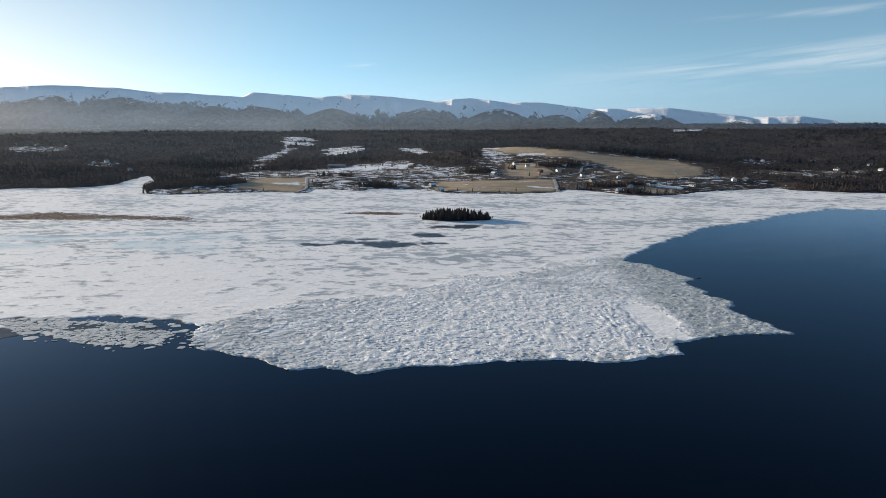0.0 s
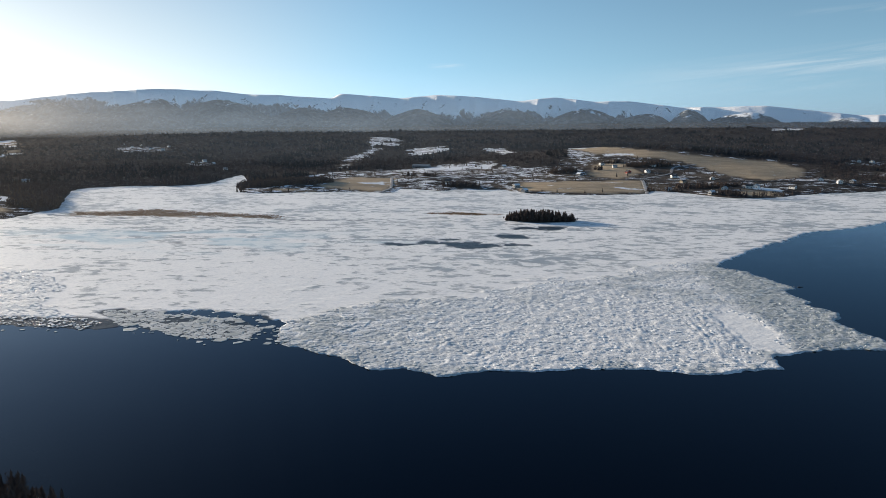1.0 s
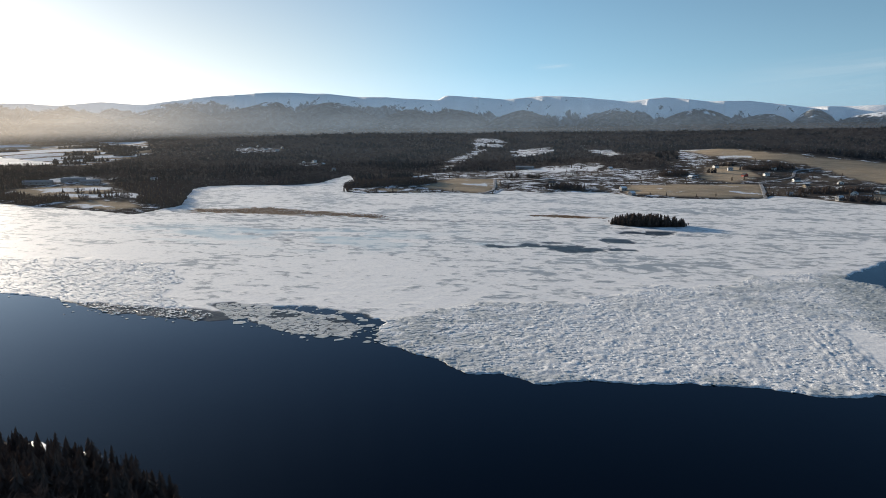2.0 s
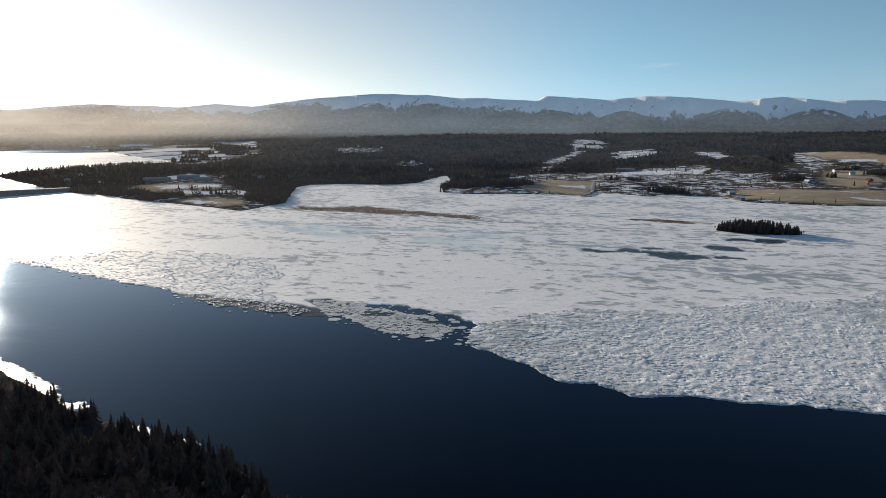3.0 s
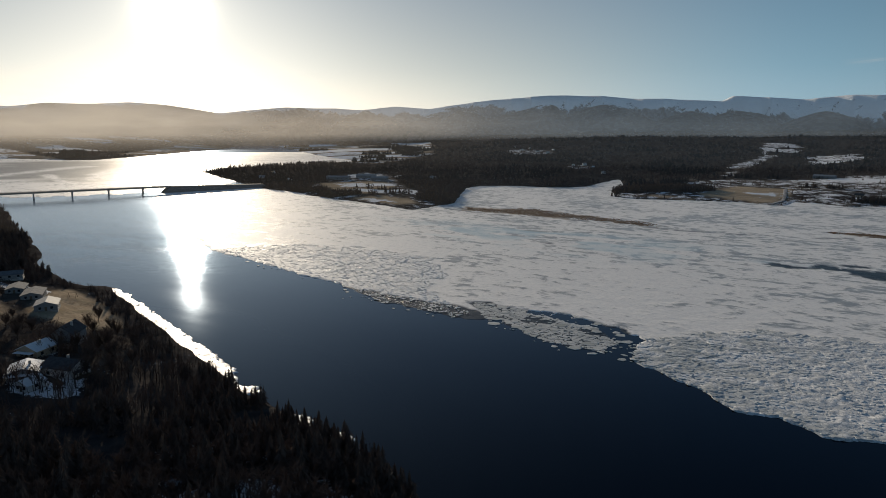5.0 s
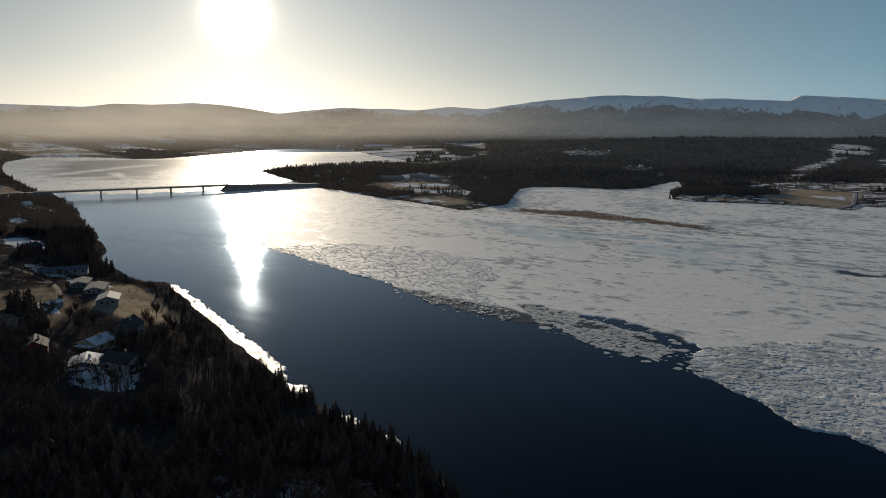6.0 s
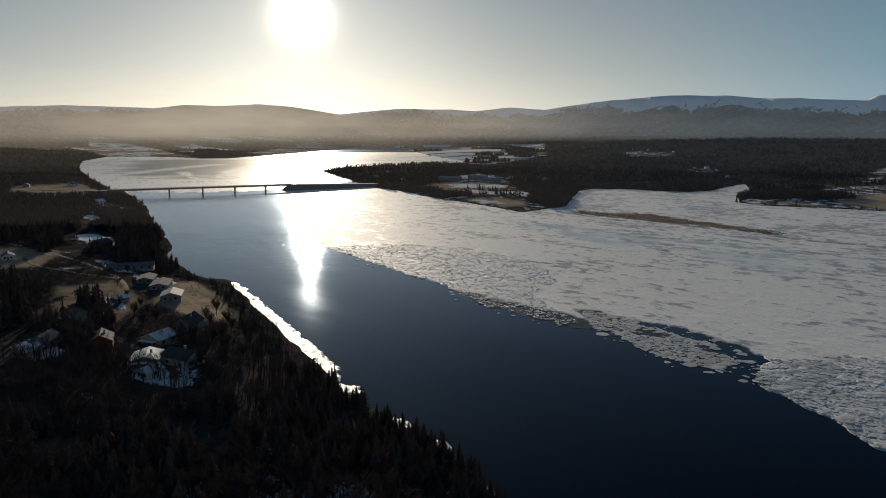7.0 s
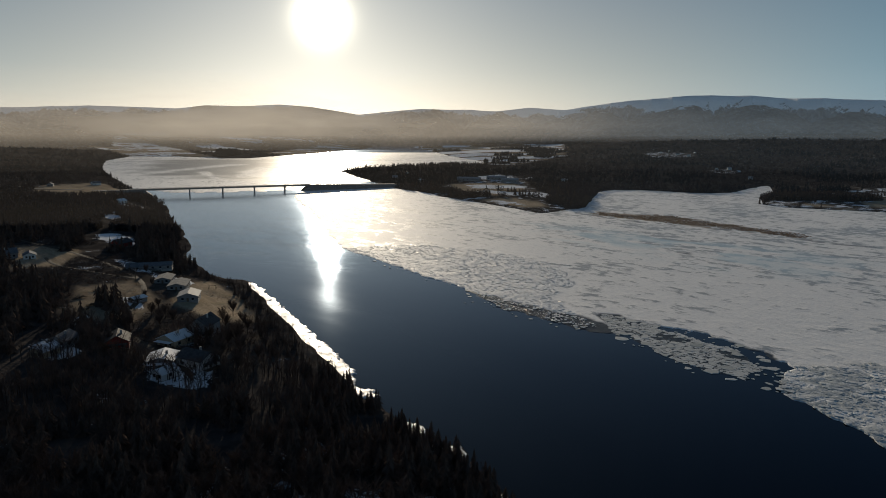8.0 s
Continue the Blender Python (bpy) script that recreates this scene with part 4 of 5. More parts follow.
def puff_arrays(count, rng):
    """A far leafless crown: a loose egg of slim upright slivers."""
    v, f = [], []
    for k in range(count):
        a, r, z = rng.uniform(0, 6.283), 0.24 * math.sqrt(rng.random()), rng.uniform(0.05, 0.7)
        r *= 1.2 - abs(z - 0.45)
        c = Vector((r * math.cos(a), r * math.sin(a), z))
        d = Vector((0.10 * math.cos(a), 0.10 * math.sin(a), rng.uniform(0.2, 0.38)))
        t = rng.uniform(0, 6.283)
        s1 = Vector((math.cos(t), math.sin(t), 0)) * rng.uniform(0.03, 0.07)
        i = len(v)
        v.extend([tuple(c + s1), tuple(c - s1), tuple(c + d)])
        f.append((i, i + 1, i + 2))
    return np.array(v), np.array(f)


def scatter(name, x, y, z, height, width, kinds, mat, rng_np, parent=None, label="", category="trees"):
    """Many plants joined into one mesh of kind stuff."""
    vs, fs, off = [], [], 0
    which = rng_np.integers(0, len(kinds), len(x))
    turn = rng_np.uniform(0, 6.283, len(x))
    for k, (kv, kf) in enumerate(kinds):
        sel = np.nonzero(which == k)[0]
        if not len(sel):
            continue
        c, s_ = np.cos(turn[sel])[:, None], np.sin(turn[sel])[:, None]
        sx = (height[sel] * width[sel])[:, None]
        px = (kv[None, :, 0] * c - kv[None, :, 1] * s_) * sx + x[sel][:, None]
        py = (kv[None, :, 0] * s_ + kv[None, :, 1] * c) * sx + y[sel][:, None]
        pz = kv[None, :, 2] * height[sel][:, None] + z[sel][:, None]
        vs.append(np.stack([px, py, pz], -1).reshape(-1, 3))
        fs.append((kf[None] + (np.arange(len(sel)) * len(kv))[:, None, None] + off).reshape(-1, 3))
        off += len(sel) * len(kv)
    ob = link_mesh(name, np.concatenate(vs), np.concatenate(fs), mat, parent)
    return tagged(ob, label, category, kind="stuff")


rng = random.Random(11)
rnp = np.random.default_rng(11)
FAR_SPRUCE = [tree_arrays(5, 4, 0.35, rng, 0.30, 1) for _ in range(6)]
MID_SPRUCE = [tree_arrays(8, 6, 0.45, rng, 0.26, 2) for _ in range(6)]
LEAN_SPRUCE = [tree_arrays(6, 5, 0.45, rng, 0.27, 2) for _ in range(6)]
FAR_BARE = [puff_arrays(13, rng) for _ in range(6)]
MID_BARE = [twig_arrays(34, rng) for _ in range(5)]
FINE_BARE = [twig_arrays(84, rng) for _ in range(6)]
FINE_SPRUCE = [tree_arrays(13, 7, 0.5, rng, 0.24, 2) for _ in range(6)]

# far woods on the north side and beyond the river
N = 80000
fa = rnp.uniform(-40, 92, N)
fr = 640 * (4250 / 640) ** (rnp.uniform(0, 1, N) ** 1.65)
fx, fy = -np.sin(np.radians(fa)) * fr, np.cos(np.radians(fa)) * fr
fd = shore_distance(fx, fy)
ffree, _, _ = clearings(fx, fy)
grow = (fd > 4) & (ffree < rnp.uniform(0.25, 0.9, N)) & (np.hypot(fx - 12, fy - 662) > 80)
fx, fy, fr, fd = fx[grow], fy[grow], fr[grow], fd[grow]
fz = land_height(fx, fy, fd) - 0.3
fh = rnp.uniform(7, 12.5, len(fx)) * (0.75 + 0.5 * fractal(fx / 60, fy / 60, 2, 61)) * np.where(fr > 1150, 0.72, 0.74)
fw = 1.25 * (1.0 + np.clip((fr - 1300) / 1500, 0, 1.6))
hardwood = fractal(fx / 110, fy / 110, 3, 63) + rnp.uniform(-0.18, 0.18, len(fx)) > np.where(fr < 1150, 0.40, 0.48)
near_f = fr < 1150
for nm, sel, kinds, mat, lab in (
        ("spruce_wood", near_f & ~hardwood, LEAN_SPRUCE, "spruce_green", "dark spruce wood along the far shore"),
        ("hardwood_thicket", near_f & hardwood, [puff_arrays(28, rng) for _ in range(5)], "far_twig_hazed", "leafless grey-brown hardwood thicket along the far shore"),
        ("distant_forest", ~near_f & ~hardwood, FAR_SPRUCE, "far_wood_hazed", "dark distant conifer forest rising inland"),
        ("distant_hardwood_forest", ~near_f & hardwood, FAR_BARE, "far_twig_hazed", "leafless brown distant hardwood forest")):
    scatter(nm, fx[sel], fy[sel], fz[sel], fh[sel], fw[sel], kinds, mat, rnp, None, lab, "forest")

# copses and hedges among the meadows
cx, cy, ct = [], [], []
for wx, wy, sx, sy in WOODS:
    k = int((0.19 if wy < 230 and sy <= 6 else 0.075) * math.pi * sx * sy) + 4
    q, a = np.sqrt(rnp.uniform(0, 1, k)), rnp.uniform(0, 6.283, k)
    cx.append(wx + sx * q * np.cos(a))
    cy.append(wy + sy * q * np.sin(a))
    ct.append(np.full(k, 0.32 if sy <= 7 and wy > 230 else 1.0))
cx, cy, ct = np.concatenate(cx), np.concatenate(cy), np.concatenate(ct)
cd = shore_distance(cx, cy)
cx, cy, ct, cd = cx[cd > 1.5], cy[cd > 1.5], ct[cd > 1.5], cd[cd > 1.5]
cz = land_height(cx, cy, cd) - 0.2
ch = ct * rnp.uniform(3.5, 8.5, len(cx)) * np.where(cy < 230, 0.75, 1.0)
ex, ey = rnp.uniform(-420, 520, 900), rnp.uniform(890, 1420, 900)
ed, (eo, em, _) = shore_distance(ex, ey), clearings(ex, ey)
pick = (ed > 3) & (eo > 0.5) & (em < 0.05) & (fractal(ex / 40, ey / 40, 2, 79) > 0.47)
ex, ey, ed = ex[pick], ey[pick], ed[pick]
cx, cy, cd, cz = np.append(cx, ex), np.append(cy, ey), np.append(cd, ed), np.append(cz, land_height(ex, ey, ed) - 0.2)
ch = np.append(ch, rnp.uniform(2.5, 6.5, len(ex)))
leafless = rnp.random(len(cx)) > np.where(cy < 230, np.where(cd < 14, 0.06, 0.35), 0.7)
scatter("meadow_copse", cx[~leafless], cy[~leafless], cz[~leafless], ch[~leafless], np.full((~leafless).sum(), 1.15), LEAN_SPRUCE, "spruce_green", rnp, None, "dark spruce copses and hedges among the meadows", "trees")
scatter("meadow_thicket", cx[leafless], cy[leafless], cz[leafless], ch[leafless] * 0.8, np.full(leafless.sum(), 1.3), MID_BARE, "bare_twig", rnp, None, "leafless brown bushes and hedges among the meadows", "bushes")

# the tall wood on the shore beyond the village
sx_, sy_ = [], []
for wx, wy, sx, sy, k in ((-524, 200, 40, 15, 150), (-484, 190, 26, 11, 70), (-590, 226, 46, 15, 130), (-560, 150, 40, 9, 60)):
    q, a = np.sqrt(rnp.uniform(0, 1, k)), rnp.uniform(0, 6.283, k)
    sx_.append(wx + sx * q * np.cos(a))
    sy_.append(wy + sy * q * np.sin(a) - 0.3 * sx * q * np.cos(a))
sx_, sy_ = np.concatenate(sx_), np.concatenate(sy_)
sd_ = shore_distance(sx_, sy_)
sx_, sy_, sd_ = sx_[sd_ > 2], sy_[sd_ > 2], sd_[sd_ > 2]
stem = rnp.random(len(sx_)) < 0.6
for nm, sel, kinds, mat, lab in (("shore_spruce_wood", stem, MID_SPRUCE, "spruce_green", "tall dark spruce wood on the river shore"),
                                 ("shore_hardwood", ~stem, FINE_BARE, "bare_twig", "tall leafless hardwood on the river shore")):
    scatter(nm, sx_[sel], sy_[sel], land_height(sx_[sel], sy_[sel], sd_[sel]) - 0.2, rnp.uniform(8.5, 13.5, sel.sum()), np.full(sel.sum(), 1.15), kinds, mat, rnp, None, lab, "forest")

# tree rows and clumps of the far plain
px_, py_ = [], []
for wx, wy, sx, sy in PLAIN_WOODS:
    k = int(0.012 * math.pi * sx * sy) + 8
    q, a = np.sqrt(rnp.uniform(0, 1, k)), rnp.uniform(0, 6.283, k)
    px_.append(wx + sx * q * np.cos(a))
    py_.append(wy + sy * q * np.sin(a))
px_, py_ = np.concatenate(px_), np.concatenate(py_)
pd_ = shore_distance(px_, py_)
px_, py_, pd_ = px_[pd_ > 3], py_[pd_ > 3], pd_[pd_ > 3]
scatter("plain_copse", px_, py_, land_height(px_, py_, pd_) - 0.3, rnp.uniform(8, 14, len(px_)), np.full(len(px_), 1.9), FAR_SPRUCE + FAR_BARE, "far_wood_hazed", rnp, None,
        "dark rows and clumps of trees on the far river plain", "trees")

# woods on the near bank
N = 21000
fa = rnp.uniform(24, 100, N)
fr = 88 * (640 / 88) ** rnp.uniform(0, 1, N) ** 0.62
fx, fy = -np.sin(np.radians(fa)) * fr, np.cos(np.radians(fa)) * fr
fd = shore_distance(fx, fy)
ffree, _, _ = clearings(fx, fy)
grow = (fd > 2.0) & (ffree < rnp.uniform(0.15, 0.6, N)) & (fractal(fx / 16, fy / 16, 2, 65) > 0.34) & (fy < 330)
fx, fy, fr, fd = fx[grow], fy[grow], fr[grow], fd[grow]
fz = land_height(fx, fy, fd) - 0.2
fh = rnp.uniform(6, 12.5, len(fx)) * (0.8 + 0.4 * fractal(fx / 40, fy / 40, 2, 66)) * (0.65 + 0.35 * smooth(2, 25, fd))
hardwood = fractal(fx / 35, fy / 35, 3, 67) + rnp.uniform(-0.18, 0.18, len(fx)) > np.where(fr < 330, 0.33 + 0.18 * smooth(30, 8, fd), 0.52)
shrubs = (fd < 15) & (fx < -225) & (fx > -445)
hardwood |= shrubs
fh = np.where(shrubs, fh * 0.5, fh)
# the spruces that stand nearest over the bank are single things
rank = np.where(~hardwood, fr + 1.2 * fd, 1e9)
single = np.zeros(len(fx), bool)
single[np.argsort(rank)[:230]] = True
rank_b = np.where(hardwood, fr + 1.2 * fd, 1e9)
single_b = np.zeros(len(fx), bool)
single_b[np.argsort(rank_b)[:50]] = True
rest = ~single & ~single_b
ones = np.ones(len(fx))
for nm, sel, kinds, mat, lab in (
        ("upper_bank_wood", rest & ~hardwood & (fr > 330), LEAN_SPRUCE, "spruce_green", "dark spruce wood behind the village"),
        ("bank_spruce_wood", rest & ~hardwood & (fr <= 330) & (fr > 220), MID_SPRUCE, "spruce_green", "dense dark spruce wood on the snowy near bank"),
        ("near_spruce_wood", rest & ~hardwood & (fr <= 220), FINE_SPRUCE, "spruce_green", "dense dark spruce wood on the snowy bank below the camera"),
        ("near_hardwood_thicket", rest & hardwood & (fr <= 205), FINE_BARE, "bare_twig", "fine-twigged leafless birch and alder wood on the near bank"),
        ("bank_hardwood_thicket", rest & hardwood & (fr > 205), MID_BARE, "bare_twig", "leafless brown birch and alder thicket on the near bank")):
    scatter(nm, fx[sel], fy[sel], fz[sel], fh[sel], ones[sel], kinds, mat, rnp, None, lab, "forest")


def spruce_template(tiers, sides, slim):
    """A spruce ten metres high: tapered stem and a crown of boughs."""
    root = new("spruce")
    bm = bmesh.new()
    bmesh.ops.create_cone(bm, cap_ends=True, segments=7, radius1=0.17, radius2=0.03, depth=9.0, matrix=Matrix.Translation((0, 0, 4.2)))
    part("trunk", bm, "bark", root)
    kv, kf = tree_arrays(tiers, sides, 0.5, rng, slim, 2)
    link_mesh("crown", kv * 10, kf, "spruce_green", root)
    return tagged(root, "dark green spruce tree on the snowy river bank", "tree", "spruces on the near bank")


def hardwood_template():
    root = new("bare_tree")
    kv, kf = twig_arrays(420, rng)
    bm = bmesh.new()
    bmesh.ops.create_cone(bm, cap_ends=True, segments=7, radius1=0.20, radius2=0.08, depth=5.0, matrix=Matrix.Translation((0, 0, 2.2)))
    part("trunk", bm, "bark", root)
    link_mesh("crown", kv * 10, kf, "bare_twig", root)
    return tagged(root, "leafless brown birch tree with fine twigs", "tree", "bare trees on the near bank")


SPRUCES = [spruce_template(15, 8, sl) for sl in (0.20, 0.25, 0.30, 0.23)]
BARES = [hardwood_template() for _ in range(3)]


def plant(templates, used_up, x, y, z, h, group=""):
    """Puts a tree of height h at a place; the templates themselves are used first."""
    k = rng.randrange(len(templates))
    m = pose(x, y, z, 0, 0, rng.uniform(0, 360))
    sc = h / 10
    if k not in used_up:
        used_up.add(k)
        ob = templates[k]
        ob.matrix_basis = m
    else:
        ob = copy_thing(templates[k], m)
    ob.scale = (sc * rng.uniform(0.9, 1.15),) * 2 + (sc,)
    if group:
        ob["group"] = group
    return ob


used_s, used_b = set(), set()
for i in np.nonzero(single)[0]:
    plant(SPRUCES, used_s, fx[i], fy[i], fz[i], fh[i] * 1.05)
for i in np.nonzero(single_b)[0]:
    plant(BARES, used_b, fx[i], fy[i], fz[i], fh[i])
# the wooded islet
for k in range(150):
    a, q = 2.39996 * k + rng.uniform(-0.25, 0.25), math.sqrt((k + rng.random()) / 150)
    x, y = 12 + 34 * q * math.cos(a), 661 + 13 * q * math.sin(a)
    ob = plant(SPRUCES, used_s, x, y, float(land_height(np.array([x]), np.array([y]))[0]) - 0.1, rng.uniform(6.0, 10.0) * (1.05 - 0.38 * q ** 3), "spruces on the islet")
    ob.scale = (ob.scale[0] * 1.4, ob.scale[1] * 1.4, ob.scale[2])
    ob["label"] = "dark spruce tree crowded on the icebound islet"
for k in range(60):
    a, q = rng.uniform(0, 6.283), rng.uniform(0.78, 1.08)
    x, y = 12 + 35 * q * math.cos(a), 661 + 14 * q * math.sin(a)
    ob = plant(BARES, used_b, x, y, max(0.2, float(land_height(np.array([x]), np.array([y]))[0])) - 0.1, rng.uniform(2.5, 5.5), "bushes round the islet")
    ob["label"] = "low leafless brown alder bush fringing the islet"
# bare trees in the gardens of the village
for x, y, h in ((-262, 141, 11), (-258, 136, 12), (-266, 132, 10), (-252, 130, 12.5), (-247, 136, 11), (-270, 146, 9), (-242, 126, 12), (-236, 130, 10),
                (-255, 124, 9), (-240, 140, 9), (-300, 130, 9), (-306, 126, 8), (-312, 131, 8), (-296, 123, 9), (-232, 120, 11), (-228, 126, 10),
                (-298, 151, 9), (-309, 161, 10), (-279, 154, 11), (-290, 157, 9), (-318, 127, 8), (-285, 147, 10), (-272, 156, 9), (-262, 152, 10), (-340, 128, 7),
                (-420, 158, 7), (-428, 178, 7), (-460, 172, 8), (-380, 148, 6), (-355, 136, 6), (-330, 134, 7), (-300, 112, 9), (-288, 92, 10), (-262, 92, 10)):
    plant(BARES, used_b, x, y, float(land_height(np.array([x]), np.array([y]))[0]) - 0.1, h, "garden trees of the village")
# lone spruces on the far meadows
for x, y, h in ((-345, 900, 7), (-323, 906, 6.5), (-395, 903, 10), (-390, 905, 9), (-300, 1125, 7), (-118, 1350, 9), (-98, 1330, 9), (55, 1195, 8), (142, 1128, 8),
                (160, 1135, 8), (100, 935, 6), (40, 930, 5), (20, 932, 5), (-175, 985, 7), (-95, 1040, 7)):
    ob = plant(SPRUCES, used_s, x, y, float(land_height(np.array([x]), np.array([y]))[0]) - 0.1, h, "lone spruces on the far meadows")
    ob["label"] = "lone dark spruce on the far snowy meadow"


# ============ bridge and causeway ============
A0, A1 = Vector((-1006, 342, 0)), Vector((-936, 570, 0))
span = (A1 - A0)
length, ang = span.length, math.degrees(math.atan2(span.y, span.x))
bridge = new("road_bridge")
bridge.matrix_basis = pose(A0.x, A0.y, 0, 0, 0, ang)
tagged(bridge, "long low concrete road bridge on slim piers", "bridge")
DECK = 9.4
part("deck", boxed(-14, length, -5.2, 5.2, DECK - 0.35, DECK), "concrete", bridge)
part("road_surface", boxed(-14, length, -4.4, 4.4, DECK + 0.004, DECK + 0.09), "asphalt", bridge)
for side in (-3.4, 0.0, 3.4):
    part("girder", boxed(0, length, side - 0.35, side + 0.35, DECK - 2.3, DECK - 0.36), "concrete", bridge)
for side in (-5.0, 5.0):
    rail = part("railing", boxed(-14, length, side - 0.06, side + 0.06, DECK + 0.95, DECK + 1.1), "steel", bridge)
    bm = bmesh.new()
    for k in range(int(length / 3)):
        box(bm, k * 3, k * 3 + 0.12, side - 0.06, side + 0.06, DECK, DECK + 0.94)
    part("railing_posts", bm, "steel", rail)
dirv = span.normalized()
for px, py in ((-987, 404), (-973.5, 447.5), (-960.5, 491), (-947.5, 534)):
    along = (Vector((px, py, 0)) - A0).dot(dirv)
    bm = boxed(along - 0.8, along + 0.8, -2.6, 2.6, -3.0, DECK - 3.6)
    bm2 = boxed(along - 0.95, along + 0.95, -4.6, 4.6, DECK - 3.2, DECK - 2.31)
    pier = part("pier", bm, "concrete", bridge)
    part("pier_cap", bm2, "concrete", pier)
    part("pier_neck", boxed(along - 0.8, along + 0.8, -3.5, 3.5, DECK - 3.6, DECK - 3.2), "concrete", pier)


def embankment(name, a, b, top_a, top_b, half_top, half_base, label):
    """A rubble bank that carries the road."""
    d = (b - a).normalized()
    q = Vector((-d.y, d.x, 0))
    vs, fs, steps = [], [], 40
    prof = ((-half_base, -2.0), (-half_top - 0.4, 1.0), (-half_top, 1.0), (half_top, 1.0), (half_top + 0.4, 1.0), (half_base, -2.0))
    for k in range(steps + 1):
        u = k / steps
        c, top = a.lerp(b, u), top_a + (top_b - top_a) * u
        for j, (o, h) in enumerate(prof):
            wob = rng.uniform(-0.9, 0.9) if j in (0, 5) else rng.uniform(-0.2, 0.2)
            vs.append(tuple(c + q * (o + wob) + Vector((0, 0, top if h > 0 else -1.5))))
    m_ = len(prof)
    vs = [tuple(a - d * 14 + q * o * 0.8 + Vector((0, 0, -1.6))) for o, h in prof] + vs
    for k in range(steps + 1):
        for j in range(m_ - 1):
            i = k * m_ + j
            fs.append((i, i + m_, i + m_ + 1, i + 1))
    ob = link_mesh(name, vs, fs, "riprap")
    return tagged(ob, label, "embankment", kind="structure")


embankment("causeway", A1 - dirv * 1.0, Vector((-905, 712, 0)), DECK - 0.4, 5.0, 6.0, 15.0, "rubble-sided road causeway joining the bridge to the point")
embankment("bridge_approach", A0 + dirv * 4, Vector((-1030, 270, 0)), DECK - 0.4, 9.0, 6.0, 14.0, "grassy road bank leading up to the bridge")


# ============ houses ============
def gable(bm, w, l, h, rise):
    """Four walls with two gable ends."""
    pts = [(-w, -l, 0), (w, -l, 0), (w, l, 0), (-w, l, 0), (-w, -l, h), (w, -l, h), (w, l, h), (-w, l, h), (0, -l, h + rise), (0, l, h + rise)]
    vs = [bm.verts.new(p_) for p_ in pts]
    for f in ((3, 2, 1, 0), (0, 1, 5, 8, 4), (2, 3, 7, 9, 6), (1, 2, 6, 5), (3, 0, 4, 7), (4, 8, 9, 7), (5, 6, 9, 8)):
        bm.faces.new([vs[i] for i in f])
    return bm


def roof_mesh(w, l, h, rise, over=0.45, thick=0.18):
    bm = bmesh.new()
    k = rise / w
    for sgn in (-1, 1):
        x1 = sgn * (w + over)
        z1 = h - over * k
        lo = [(0, -l - over, h + rise + 0.004), (x1, -l - over, z1 + 0.004), (x1, l + over, z1 + 0.004), (0, l + over, h + rise + 0.004)]
        vs = [bm.verts.new(p_) for p_ in lo] + [bm.verts.new((x, y, z + thick)) for x, y, z in lo]
        for f in ((0, 1, 2, 3), (7, 6, 5, 4), (0, 4, 5, 1), (1, 5, 6, 2), (2, 6, 7, 3), (3, 7, 4, 0)):
            bm.faces.new([vs[i] for i in f])
    bmesh.ops.recalc_face_normals(bm, faces=bm.faces)
    return bm


def house(x, y, w, l, h, rise, turn, wall, roof, label, name="house", windows=2, chimney=True, porch=False, group="", dz=0.0):
    """A gabled wooden building; w and l are half its width and length."""
    z = float(land_height(np.array([x]), np.array([y]))[0]) - 0.3 + dz
    root = new(name)
    root.matrix_basis = pose(x, y, z, 0, 0, turn)
    tagged(root, label, "house" if name == "house" else name.replace("_", " "), group)
    part("wall", gable(bmesh.new(), w, l, h + 0.3, rise), wall, root)
    part("roof", roof_mesh(w, l, h + 0.3, rise), roof, root)
    part("foundation", boxed(-w - 0.08, w + 0.08, -l - 0.08, l + 0.08, -0.8, 0.45), "concrete", root)
    if chimney:
        part("chimney", boxed(w * 0.25, w * 0.25 + 0.7, -0.35, 0.35, h + rise * 0.55, h + rise + 1.1), "concrete", root)
    for sgn in (-1, 1):
        for k in range(windows):
            yy = -l + (k + 0.5) * 2 * l / windows
            win = part("window", boxed(sgn * w - 0.03, sgn * w + 0.03, yy - 0.6, yy + 0.6, 1.2, 2.4), "window_glass", root)
            part("frame", boxed(sgn * (w + 0.045) - 0.04, sgn * (w + 0.045) + 0.04, yy - 0.7, yy + 0.7, 1.08, 1.19), "trim_white", win)
        for k in range(2):
            xx = (k - 0.5) * w
            win = part("window", boxed(xx - 0.55, xx + 0.55, sgn * l - 0.03, sgn * l + 0.03, 1.2, 2.4), "window_glass", root)
            part("frame", boxed(xx - 0.65, xx + 0.65, sgn * (l + 0.045) - 0.04, sgn * (l + 0.045) + 0.04, 1.08, 1.19), "trim_white", win)
    part("door", boxed(-0.5, 0.5, -l - 0.05, -l - 0.005, 0.3, 2.35), "timber_dark", root)
    if porch:
        part("porch_deck", boxed(-w * 0.8, w * 0.8, -l - 2.2, -l - 0.1, 0.1, 0.35), "timber_dark", root)
        part("porch_roof", boxed(-w * 0.85, w * 0.85, -l - 2.4, -l - 0.1, 2.6, 2.75), roof, root)
    return root


